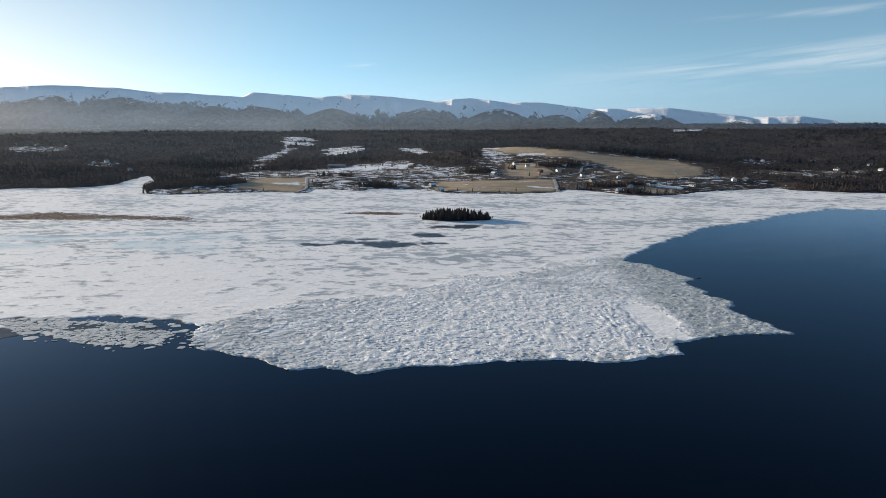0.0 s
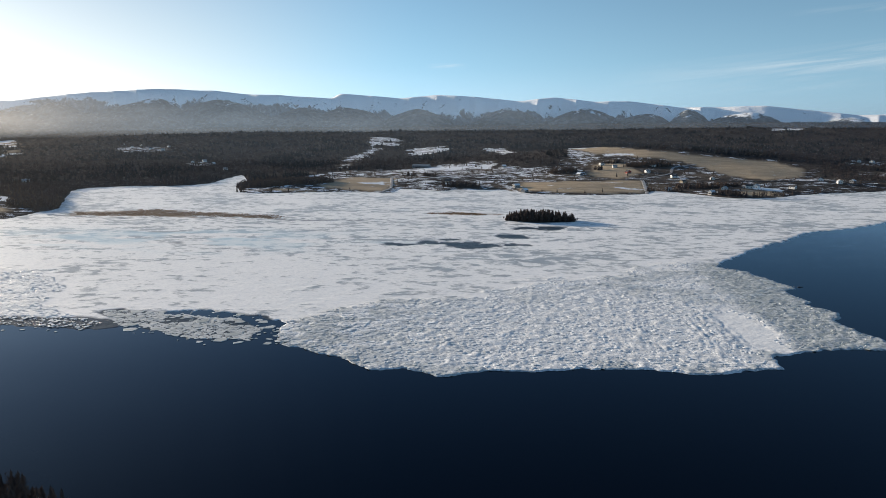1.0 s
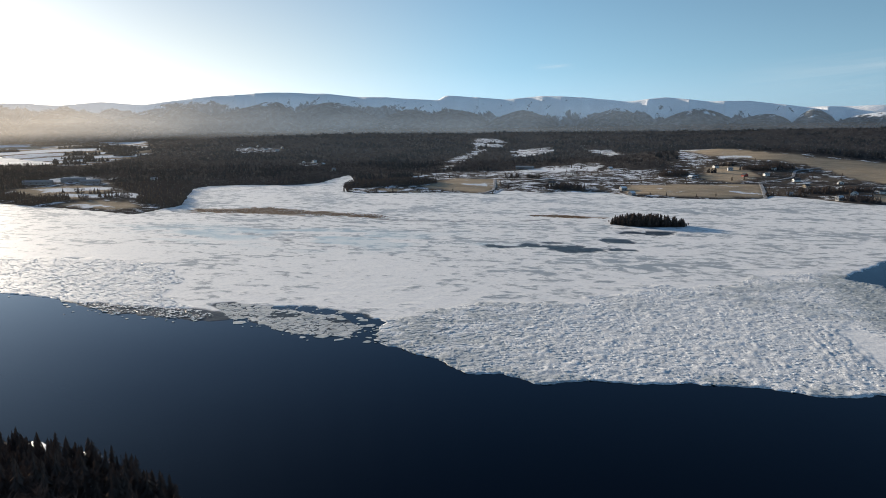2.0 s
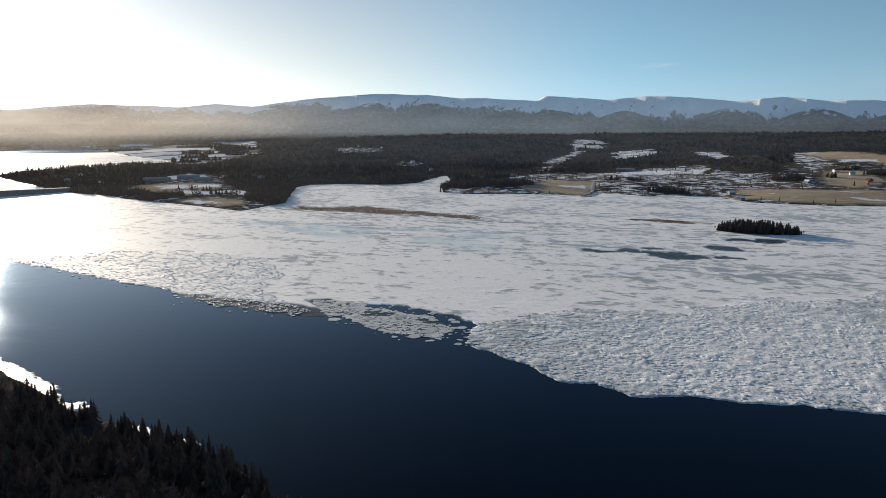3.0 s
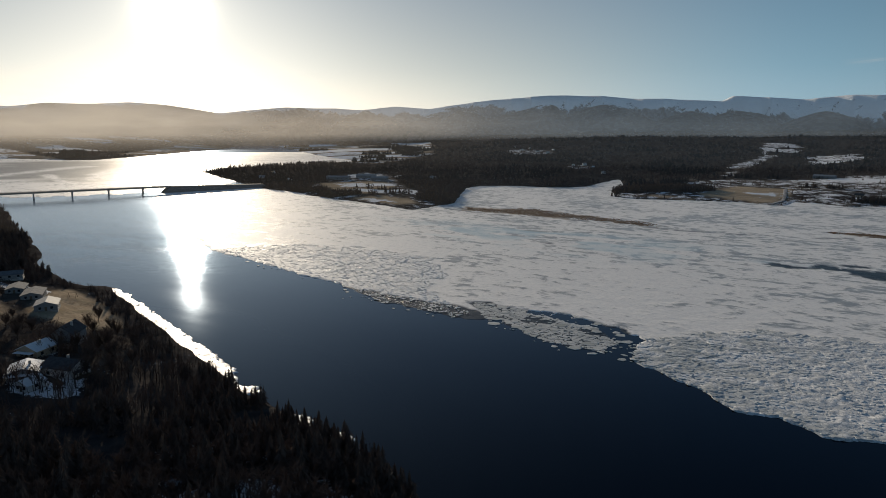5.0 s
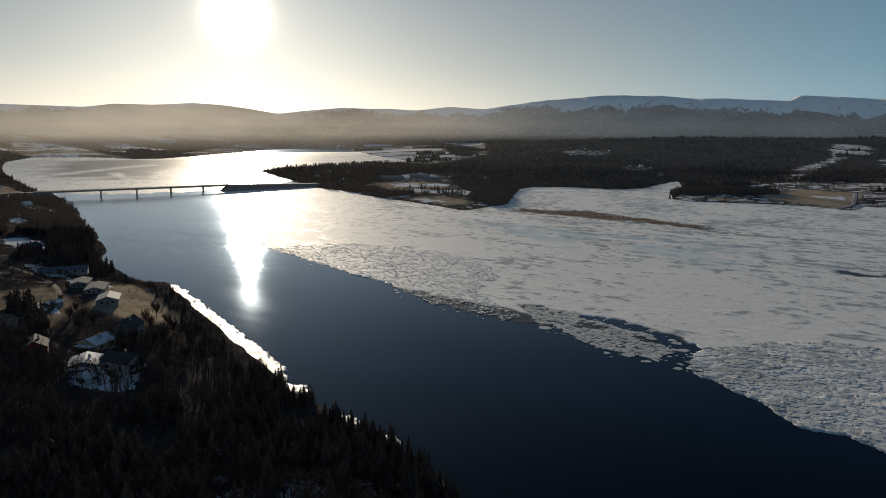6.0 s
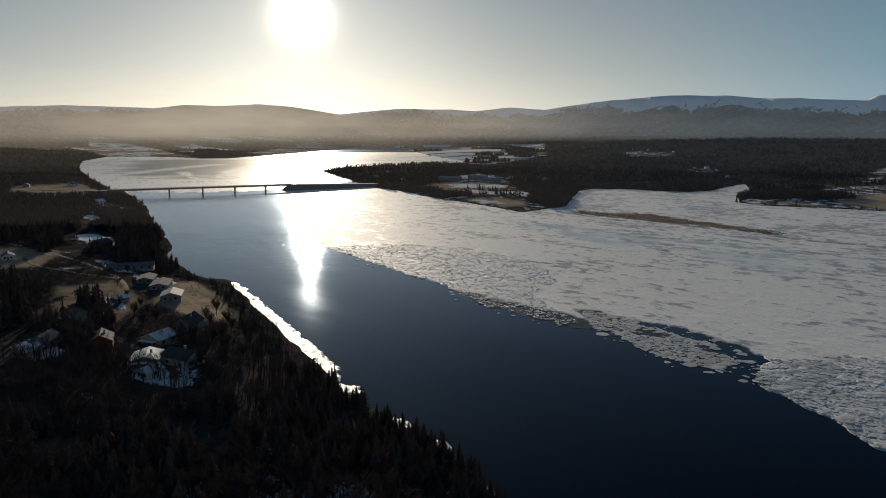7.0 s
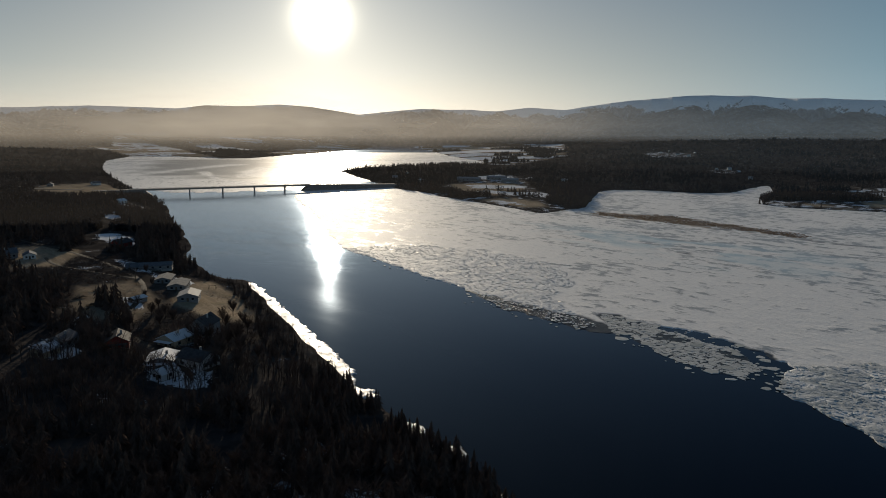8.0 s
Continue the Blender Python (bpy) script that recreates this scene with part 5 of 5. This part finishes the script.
VILLAGE = "village houses on the near bank"
# shade is put into the grey walls and roofs of the shed and workshops
for spec in (
        (-344, 154, 4.8, 6.4, 2.7, 1.7, 62, "wall_grey", "roof_metal", "pale shed with shade-grey walls and a pale metal gable roof beside the meadow", "barn", 3, False),
        (-374, 160, 4.6, 8.0, 2.4, 1.3, 60, "wall_grey", "roof_grey_shaded", "low workshop with a long metal roof, both coloured shade grey", "workshop", 4, False),
        (-392, 159, 4.2, 7.0, 2.3, 1.2, 60, "wall_grey", "roof_grey_shaded", "workshop with walls and roof coloured shade grey", "workshop", 4, False),
        (-438, 166, 4.5, 13.0, 2.6, 1.5, -25, "wall_grey", "roof_grey_shaded", "long low grey building with a metal roof coloured shade grey", "workshop", 6, False),
        (-531, 177, 4.5, 6.0, 3.2, 2.6, 30, "wall_red", "roof_dark", "dark red wooden house beside a snowy yard", "house", 2, True),
        (-281, 136, 4.2, 5.5, 5.0, 3.0, 40, "wall_grey", "roof_dark", "tall grey wooden house with a dark steep roof", "house", 2, True),
        (-273, 121, 4.5, 5.0, 2.9, 2.0, 25, "wall_tan", "roof_snow", "small tan house with snow on its roof", "house", 2, True),
        (-243, 118, 4.3, 6.2, 3.4, 2.2, 110, "wall_white", "roof_dark", "white wooden house with a dark roof under bare trees", "house", 2, True),
        (-250, 108, 4.8, 5.5, 2.8, 1.5, 60, "wall_grey", "roof_snow", "low grey house under a snow-covered roof", "house", 2, True),
        (-236, 104, 2.6, 3.4, 2.4, 1.5, 20, "wall_white", "roof_snow", "small white garage with a snowy roof", "garage", 1, False),
        (-294, 86, 3.8, 4.8, 2.9, 2.0, 50, "wall_grey", "roof_grey_shaded", "small grey cottage with a grey roof", "house", 2, True),
        (-284, 78, 3.0, 4.0, 2.5, 1.6, 30, "wall_tan", "roof_snow", "tan garage with a snowy roof", "garage", 1, False),
        (-281, 102, 4.2, 5.4, 3.0, 2.4, 70, "wall_red", "roof_dark", "red wooden house with a dark gable roof", "house", 2, True),
        (-321, 99, 1.8, 2.4, 2.4, 0.9, 40, "wall_white", "roof_snow", "small white garden shed", "shed", 1, False),
        (-350, 131, 2.6, 3.4, 2.0, 0.8, 20, "wall_grey", "roof_snow", "low grey shed under thick snow", "shed", 1, False),
        (-514, 102, 5.0, 6.5, 3.5, 2.5, 0, "wall_grey", "roof_grey_shaded", "grey farmhouse with a grey roof", "house", 3, True),
        (-504, 114, 3.5, 5.0, 2.6, 1.6, 80, "wall_white", "roof_grey_shaded", "white barn beside the pasture", "barn", 2, False),
        (-844, 269, 4.0, 5.0, 3.0, 2.2, 30, "wall_white", "roof_snow", "white house on a snowy lot by the river", "house", 2, True),
        (-1147, 322, 4.5, 6.0, 3.2, 2.4, 10, "wall_white", "roof_grey_shaded", "white house by the bridge road", "house", 2, True),
        (-1131, 257, 4.0, 5.5, 3.0, 2.2, 70, "wall_grey", "roof_grey_shaded", "grey house by the bridge road", "house", 2, True),
        (-1021, 328, 3.5, 4.5, 2.6, 1.8, 70, "wall_tan", "roof_snow", "tan house by the bridge road", "house", 2, True)):
    x, y, w_, l_, h_, r_, tn, wl, rf, lab, nm, nwin, chim = spec
    house(x, y, w_, l_, h_, r_, tn, wl, rf, lab, nm, nwin, chim, porch=(nm == "house" and w_ > 4.1), group=VILLAGE)

FARM = "houses on the far shore"
TONES = (("wall_white", "roof_dark", "white wooden house with a dark roof on the far shore"), ("wall_white", "roof_metal", "white wooden house with a pale metal roof on the far shore"),
         ("wall_grey", "roof_snow", "grey wooden house with a snowy roof on the far shore"), ("wall_tan", "roof_dark", "tan wooden house with a dark roof on the far shore"),
         ("wall_red", "roof_dark", "red wooden house with a dark roof on the far shore"))
FAR_HOUSES = ((-15, 992, 2), (-3, 938, 2), (-44, 1297, 2), (-118, 1033, 3), (135, 1291, 0), (198, 1179, 1), (230, 1125, 0), (228, 1051, 3), (193, 976, 1),
              (301, 983, 0), (313, 991, 1), (364, 1000, 0), (218, 1243, 0), (55, 1189, 2), (238, 926, 2), (265, 968, 1), (165, 1166, 4), (281, 1094, 1),
              (85, 1145, 2), (153, 1246, 1), (634, 1419, 0), (656, 1416, 1), (780, 1454, 0), (733, 1281, 0), (796, 1250, 1), (837, 1352, 0), (452, 1066, 1),
              (477, 1082, 2), (434, 1086, 0), (-1218, 1976, 1), (-1135, 1886, 0), (-1130, 1924, 1), (-1031, 1801, 0), (-973, 1758, 1), (-1011, 1860, 2),
              (-721, 1424, 0), (-704, 1445, 1), (-662, 1399, 2), (-578, 1272, 1), (-1030, 807, 1), (-921, 779, 2), (-751, 956, 1), (-1097, 887, 0))
for k, (x, y, tone) in enumerate(FAR_HOUSES):
    wl, rf, lab = TONES[tone]
    house(x, y, rng.uniform(2.8, 3.6), rng.uniform(3.6, 5.0), rng.uniform(2.5, 3.6), rng.uniform(1.5, 2.3), rng.uniform(0, 180), wl, rf, lab, "house", 2, True, False, FARM)
for x, y, l_, tn, lab in ((-208, 1352, 17, 80, "long low blue-roofed barn on the snowy slope"), (-880, 854, 20, 120, "long low hall with a pale roof on the point"),
                          (-858, 901, 17, 120, "long low hall with a pale roof on the point"), (-811, 885, 14, 120, "low hall with a pale roof on the point")):
    house(x, y, 6.5, l_, 4.2, 2.0, tn, "wall_grey", "roof_metal", lab, "barn", 5, False, False, FARM)


# utility poles of the village street and a swing frame on the meadow
def utility_pole(x, y, turn):
    root = new("utility_pole")
    root.matrix_basis = pose(x, y, float(land_height(np.array([x]), np.array([y]))[0]), 0, 0, turn)
    tagged(root, "weathered wooden utility pole with one crossarm", "pole", "utility poles of the village")
    bm = bmesh.new()
    bmesh.ops.create_cone(bm, cap_ends=True, segments=8, radius1=0.17, radius2=0.11, depth=10, matrix=Matrix.Translation((0, 0, 4.6)))
    part("post", bm, "timber_dark", root)
    part("crossarm", boxed(-1.2, 1.2, -0.19, -0.07, 8.7, 8.85), "timber_dark", root)
    for k in (-1, 0, 1):
        bm = bmesh.new()
        bmesh.ops.create_cone(bm, cap_ends=True, segments=8, radius1=0.06, radius2=0.04, depth=0.18, matrix=Matrix.Translation((k * 1.0, -0.13, 8.95)))
        part("insulator", bm, "trim_white", root)


for x, y, tn in ((-387, 142, 60), (-352, 118, 50), (-318, 92, 60), (-424, 150, 70)):
    utility_pole(x, y, tn)

swing = new("swing_set")
swing.matrix_basis = pose(-368, 176, float(land_height(np.array([-368.0]), np.array([176.0]))[0]), 0, 0, 40)
tagged(swing, "dark timber swing frame on the dry meadow", "swing")
part("beam", boxed(-2.2, 2.2, -0.09, 0.09, 2.5, 2.68), "timber_dark", swing)
for sx in (-2.0, 2.0):
    for sy in (-1, 1):
        bm = bmesh.new()
        bmesh.ops.create_cone(bm, cap_ends=True, segments=6, radius1=0.09, radius2=0.08, depth=2.9, matrix=Matrix.Translation((sx, sy * 0.62, 1.25)) @ Matrix.Rotation(sy * 0.45, 4, "X"))
        part("leg", bm, "timber_dark", swing)
part("seat", boxed(-0.9, -0.4, -0.15, 0.15, 0.5, 0.56), "timber_dark", swing)
part("seat", boxed(0.4, 0.9, -0.15, 0.15, 0.5, 0.56), "timber_dark", swing)


# ============ roads, brush and piles ============
def ribbon(name, line, half, lift, mat, label):
    """A road draped on the ground along a plan line."""
    pts = []
    for (ax, ay), (bx, by) in zip(line, line[1:]):
        steps = max(2, int(math.hypot(bx - ax, by - ay) / 6))
        pts += [(ax + (bx - ax) * q / steps, ay + (by - ay) * q / steps) for q in range(steps)]
    pts.append(line[-1])
    p_ = np.array(pts)
    for _ in range(6):
        p_[1:-1] = (p_[:-2] + 2 * p_[1:-1] + p_[2:]) / 4
    t_ = np.gradient(p_, axis=0)
    t_ /= np.linalg.norm(t_, axis=1)[:, None]
    nrm = np.stack([-t_[:, 1], t_[:, 0]], 1)
    rows = []
    for o, dz in ((-half - 0.6, -0.6), (-half, lift), (0, lift + 0.06), (half, lift), (half + 0.6, -0.6)):
        q = p_ + nrm * o
        zc = land_height(p_[:, 0], p_[:, 1])
        rows.append(np.column_stack([q, np.maximum(zc, 0.3) + dz]))
    v_ = np.stack(rows, 1).reshape(-1, 3)
    idx = np.arange(len(p_) * 5).reshape(-1, 5)
    f_ = np.stack([idx[:-1, :-1], idx[1:, :-1], idx[1:, 1:], idx[:-1, 1:]], -1).reshape(-1, 4)
    return tagged(link_mesh(name, v_, f_, mat), label, "road", kind="structure")


mottled("gravel", (0.095, 0.080, 0.064), (0.050, 0.042, 0.034), 0.4, 0.9, 0.5)
mottled("snowy_track", (0.46, 0.47, 0.49), (0.13, 0.115, 0.10), 0.25, 0.85, 0.4)
ribbon("road_north", [(-420, 1240), (-330, 1150), (-250, 1100), (-100, 1070), (0, 1068), (170, 1094), (300, 1064), (430, 1084), (560, 1110)], 3.6, 0.35, "asphalt", "dark asphalt road along the far shore")
ribbon("road_bridge_west", [(-1030, 274), (-1060, 236), (-1120, 222), (-1220, 205), (-1450, 150)], 3.8, 0.5, "asphalt", "dark road leading to the bridge")
ribbon("track_hill", [(170, 1094), (235, 1170), (250, 1240), (300, 1290)], 2.2, 0.3, "snowy_track", "snowy farm track up the far meadow")
ribbon("track_shore", [(-196, 915), (-192, 960), (-200, 1010), (-215, 1085)], 2.0, 0.3, "snowy_track", "snowy track beside the far meadow")
ribbon("track_field", [(158, 935), (165, 985), (172, 1050), (176, 1092)], 2.2, 0.3, "snowy_track", "snowy track between two meadows")
ribbon("village_street", [(-232, 112), (-265, 112), (-300, 108), (-335, 122), (-365, 140), (-405, 150), (-450, 150), (-520, 140), (-600, 120)], 1.25, 0.12, "gravel", "grey gravel village street")
ribbon("track_village", [(-405, 150), (-440, 132), (-470, 120), (-500, 122)], 1.0, 0.12, "gravel", "grey gravel farm track")

# low brush on the rough open land
N = 26000
bx_ = np.concatenate([rnp.uniform(-480, 560, N), rnp.uniform(-560, -225, N // 2)])
by_ = np.concatenate([rnp.uniform(880, 1480, N), rnp.uniform(80, 205, N // 2)])
bd = shore_distance(bx_, by_)
bo, bm_, _ = clearings(bx_, by_)
okay = (bd > 2) & (bo > 0.5) & (bm_ < 0.05) & (fractal(bx_ / 25, by_ / 25, 3, 77) > np.where(by_ < 300, 0.42, 0.50))
okay[:N] &= rnp.random(N) < 0.45
bx_, by_, bd = bx_[okay], by_[okay], bd[okay]
scatter("rough_brush", bx_, by_, land_height(bx_, by_, bd) - 0.05, rnp.uniform(0.7, 2.6, len(bx_)) * np.where(by_ < 300, 0.8, 1.0), np.full(len(bx_), 2.2),
        [puff_arrays(10, rng) for _ in range(5)], "bare_twig", rnp, None, "low leafless brown brush on rough open land", "bushes")


# dry weeds and sprigs in the yards
tx_, ty_ = rnp.uniform(-560, -225, 9000), rnp.uniform(80, 205, 9000)
td_ = shore_distance(tx_, ty_)
_, tm_, _ = clearings(tx_, ty_)
okay = (td_ > 2) & (tm_ > 0.2) & (fractal(tx_ / 9, ty_ / 9, 3, 78) > np.where((tx_ > -400) & (ty_ > 146), 0.60, 0.50))
tx_, ty_, td_ = tx_[okay], ty_[okay], td_[okay]
scatter("yard_weeds", tx_, ty_, land_height(tx_, ty_, td_) - 0.05, rnp.uniform(0.25, 1.0, len(tx_)), np.full(len(tx_), 2.4), [puff_arrays(8, rng) for _ in range(5)], "reed_brown", rnp, None,
        "dry brown weeds and sprigs in the rough village yards", "weeds")


def brush_pile(x, y, size):
    """A heap of cut poles and branches."""
    root = new("brush_pile")
    root.matrix_basis = pose(x, y, float(land_height(np.array([x]), np.array([y]))[0]), 0, 0, rng.uniform(0, 360))
    tagged(root, "dark heap of cut branches in the rough yard", "brush pile", "brush piles in the yard")
    for _ in range(16):
        bm = bmesh.new()
        ln = size * rng.uniform(0.8, 1.6)
        mt = pose(rng.uniform(-1, 1) * size * 0.5, rng.uniform(-1, 1) * size * 0.35, 0.15 + rng.random() * size * 0.28, 90 + rng.uniform(-14, 14), 0, rng.uniform(-60, 60))
        bmesh.ops.create_cone(bm, cap_ends=True, segments=6, radius1=0.16, radius2=0.08, depth=ln * 1.6, matrix=mt)
        part("branch", bm, "timber_dark", root)


for x, y, sz in ((-352, 112, 3.0), (-362, 118, 2.4), (-372, 110, 2.6), (-345, 106, 2.0), (-385, 122, 2.2)):
    brush_pile(x, y, sz)


# ============ reeds ============
def reeds(name, poly, count, label):
    xs, ys = zip(*poly)
    x, y = rnp.uniform(min(xs), max(xs), count * 3), rnp.uniform(min(ys), max(ys), count * 3)
    d = signed(poly, x, y) + (fractal(x / 12, y / 6, 3, 41) - 0.5) * 26
    x, y = x[d > 0][:count], y[d > 0][:count]
    v, f = [], []
    for k in range(5):
        a = rng.uniform(0, 6.283)
        i = len(v)
        v += [(0.35 * math.cos(a), 0.35 * math.sin(a), 0), (-0.35 * math.cos(a), -0.35 * math.sin(a), 0), (rng.uniform(-0.4, 0.4), rng.uniform(-0.4, 0.4), 1)]
        f.append((i, i + 1, i + 2))
    hts = rnp.uniform(0.2, 0.5, len(x))
    scatter(name, x, y, np.full(len(x), 0.15), hts, 1.6 / np.maximum(hts, 0.3), [(np.array(v), np.array(f))], "reed_brown", rnp, None, label, "reeds")


reeds("reed_bed", REED_BED, 5200, "brown dry reed bed standing in the ice")
reeds("reed_fringe", REED_SPIT, 1500, "brown dry reeds in the ice by the islet")


# ============ floes and brash ============
def slab_arrays(sides, rng_, thick):
    """An uneven flat slab of ice about one unit across its half."""
    out = [(math.cos(6.283 * (k + rng_.uniform(-0.3, 0.3)) / sides) * rng_.uniform(0.6, 1.15), math.sin(6.283 * (k + rng_.uniform(-0.3, 0.3)) / sides) * rng_.uniform(0.45, 0.95)) for k in range(sides)]
    v = [(x, y, thick) for x, y in out] + [(x * 1.04, y * 1.04, -thick) for x, y in out] + [(0, 0, thick * 1.15)]
    f = []
    for k in range(sides):
        j = (k + 1) % sides
        f += [(k, j, 2 * sides), (k, k + sides, j), (j, k + sides, j + sides)]
    return np.array(v), np.array(f)


FLOE_MESHES = []
for k in range(14):
    kv, kf = slab_arrays(rng.randrange(5, 9), rng, 0.10)
    ob = link_mesh("ice_floe", kv * np.array((1, 1, 1.3)), kf, "floe_ice")
    ob.data.attributes.new("wet", "FLOAT", "POINT").data.foreach_set("value", np.full(len(kv), 1.0, np.float32))
    tagged(ob, "flat pale ice floe adrift in dark water", "ice floe", "drifting ice floes")
    FLOE_MESHES.append(ob)
placed = []


def drop_floes(poly, count, r0, r1, z, spread=1.0):
    xs, ys = zip(*poly)
    tries = 0
    done = 0
    while done < count and tries < count * 60:
        tries += 1
        x, y = rng.uniform(min(xs), max(xs)), rng.uniform(min(ys), max(ys))
        if signed(poly, np.array([x]), np.array([y]))[0] < 0.3:
            continue
        r = r0 + (r1 - r0) * rng.random() ** 2.2
        if any((x - a) ** 2 + (y - b) ** 2 < (0.85 * (r + c) * spread) ** 2 for a, b, c in placed):
            continue
        k = len(placed)
        placed.append((x, y, r))
        m_ = pose(x, y, z + rng.uniform(-0.03, 0.05), 0, 0, rng.uniform(-35, 35))
        if k < len(FLOE_MESHES):
            ob_ = FLOE_MESHES[k]
            ob_.matrix_basis = m_
        else:
            ob_ = copy_thing(FLOE_MESHES[k % len(FLOE_MESHES)], m_)
        ob_.scale = (r, r, 1.0)
        done += 1


drop_floes(FLOE_ZONE, 125, 0.5, 4.4, 0.07, 0.75)
drop_floes([(-280, 270), (-200, 262), (-150, 262), (-120, 262), (-130, 270), (-175, 282), (-215, 276), (-280, 286)], 7, 0.4, 1.3, 0.06, 1.6)
drop_floes(FLOE_STRIP, 16, 0.5, 1.8, 0.07)
drop_floes([(-400, 300), (-330, 293), (-290, 284), (-300, 296), (-350, 302), (-400, 309)], 7, 0.5, 1.8, 0.06, 1.6)


def brash_field(name, poly, count, r0, r1, skip=None, label="", wet=0.0, gaps=0.0, spread=False):
    xs, ys = zip(*poly)
    x, y = rnp.uniform(min(xs), max(xs), count * 3), rnp.uniform(min(ys), max(ys), count * 3)
    okay = (signed(poly, x, y) + (fractal(x / 18, y / 12, 4, 3) - 0.5) * 44 * smooth(40, 0, signed(poly, x, y)) * smooth(300, 350, y) > 0) & (ice_distance(x, y) > 0.3)
    if gaps:
        okay &= fractal(x / 16, y / 9, 3, 47) > gaps
    if skip:
        sx_, sy_, ra, rb = skip
        okay &= np.hypot((x - sx_) / ra, (y - sy_) / rb) + (fractal(x / 9, y / 9, 2, 44) - 0.5) > 1
    x, y = x[okay][:count], y[okay][:count]
    kinds = [slab_arrays(5, rng, 0.10) for _ in range(8)]
    n_ = len(x)
    vs, fs, ws, off = [], [], [], 0
    wet_ = np.full(n_, wet) if wet else soaked(x, y) * (signed(BRASH, x, y) > -12)
    which = rnp.integers(0, 8, n_)
    rr = (r0 + (r1 - r0) * rnp.random(n_) ** 2.5) * (np.interp(x, (-100, -50, 40, 120), (1.5, 1.2, 0.85, 0.8)) if spread else 1.0)
    rot, tx, ty = rnp.uniform(-0.9, 0.9, n_), rnp.normal(0, 0.065, n_), rnp.normal(0, 0.065, n_)
    afloat = 1.0 if wet else 0.0
    tx, ty = tx * np.clip(0.6 / rr, 0.25, 1.2), ty * np.clip(0.6 / rr, 0.25, 1.2)
    zz = 0.24 - 0.17 * afloat + rnp.uniform(0, 0.26, n_) * (0.3 + fractal(x / 6, y / 6, 2, 46)) * (1 - 0.8 * afloat)
    tx, ty = tx * (1 - 0.75 * afloat), ty * (1 - 0.75 * afloat)
    for k, (kv, kf) in enumerate(kinds):
        sel = np.nonzero(which == k)[0]
        c, s_ = np.cos(rot[sel])[:, None], np.sin(rot[sel])[:, None]
        r_ = rr[sel][:, None]
        lx, ly = kv[None, :, 0] * r_, kv[None, :, 1] * r_
        lz = kv[None, :, 2] * np.minimum(r_, 0.8) * (1 - 0.5 * afloat) + lx * tx[sel][:, None] + ly * ty[sel][:, None]
        vs.append(np.stack([lx * c - ly * s_ + x[sel][:, None], lx * s_ + ly * c + y[sel][:, None], lz + zz[sel][:, None]], -1).reshape(-1, 3))
        fs.append((kf[None] + (np.arange(len(sel)) * len(kv))[:, None, None] + off).reshape(-1, 3))
        ws.append(np.repeat(wet_[sel], len(kv)))
        off += len(sel) * len(kv)
    ob_ = link_mesh(name, np.concatenate(vs), np.concatenate(fs), "floe_ice", attrs=(("wet", np.concatenate(ws)),))
    tagged(ob_, label, "brash ice", kind="stuff")


brash_field("brash_ice", BRASH, 16000, 0.28, 1.35, (98, 312, 11, 33), "rough jumble of broken white ice slabs along the ice edge", spread=True)
brash_field("rafted_ice", ROUGH, 6000, 0.28, 1.3, None, "rafted slabs of broken ice at the river mouth")
brash_field("slush_ice", FLOE_ZONE, 4200, 0.15, 1.6, None, "grey slush and small floes packed in dark water", 0.75, 0.49)
brash_field("shore_ice_slabs", SHORE_ICE, 420, 0.25, 0.9, None, "broken ice slabs pushed up along the near shore")

# a drift log afloat off the ice edge
log = new("drift_log")
log.matrix_basis = pose(154, 402, 0.08, 0, 0, 12)
tagged(log, "dark waterlogged drift log afloat near the ice", "log")
bm = bmesh.new()
bmesh.ops.create_cone(bm, cap_ends=True, segments=9, radius1=0.22, radius2=0.15, depth=3.0, matrix=Matrix.Rotation(math.pi / 2, 4, "Y"))
part("stem", bm, "bark", log)
bm = bmesh.new()
bmesh.ops.create_cone(bm, cap_ends=True, segments=7, radius1=0.10, radius2=0.04, depth=1.0, matrix=Matrix.Translation((-0.6, 0, 0.5)) @ Matrix.Rotation(0.35, 4, "Y"))
part("branch_stub", bm, "bark", log)
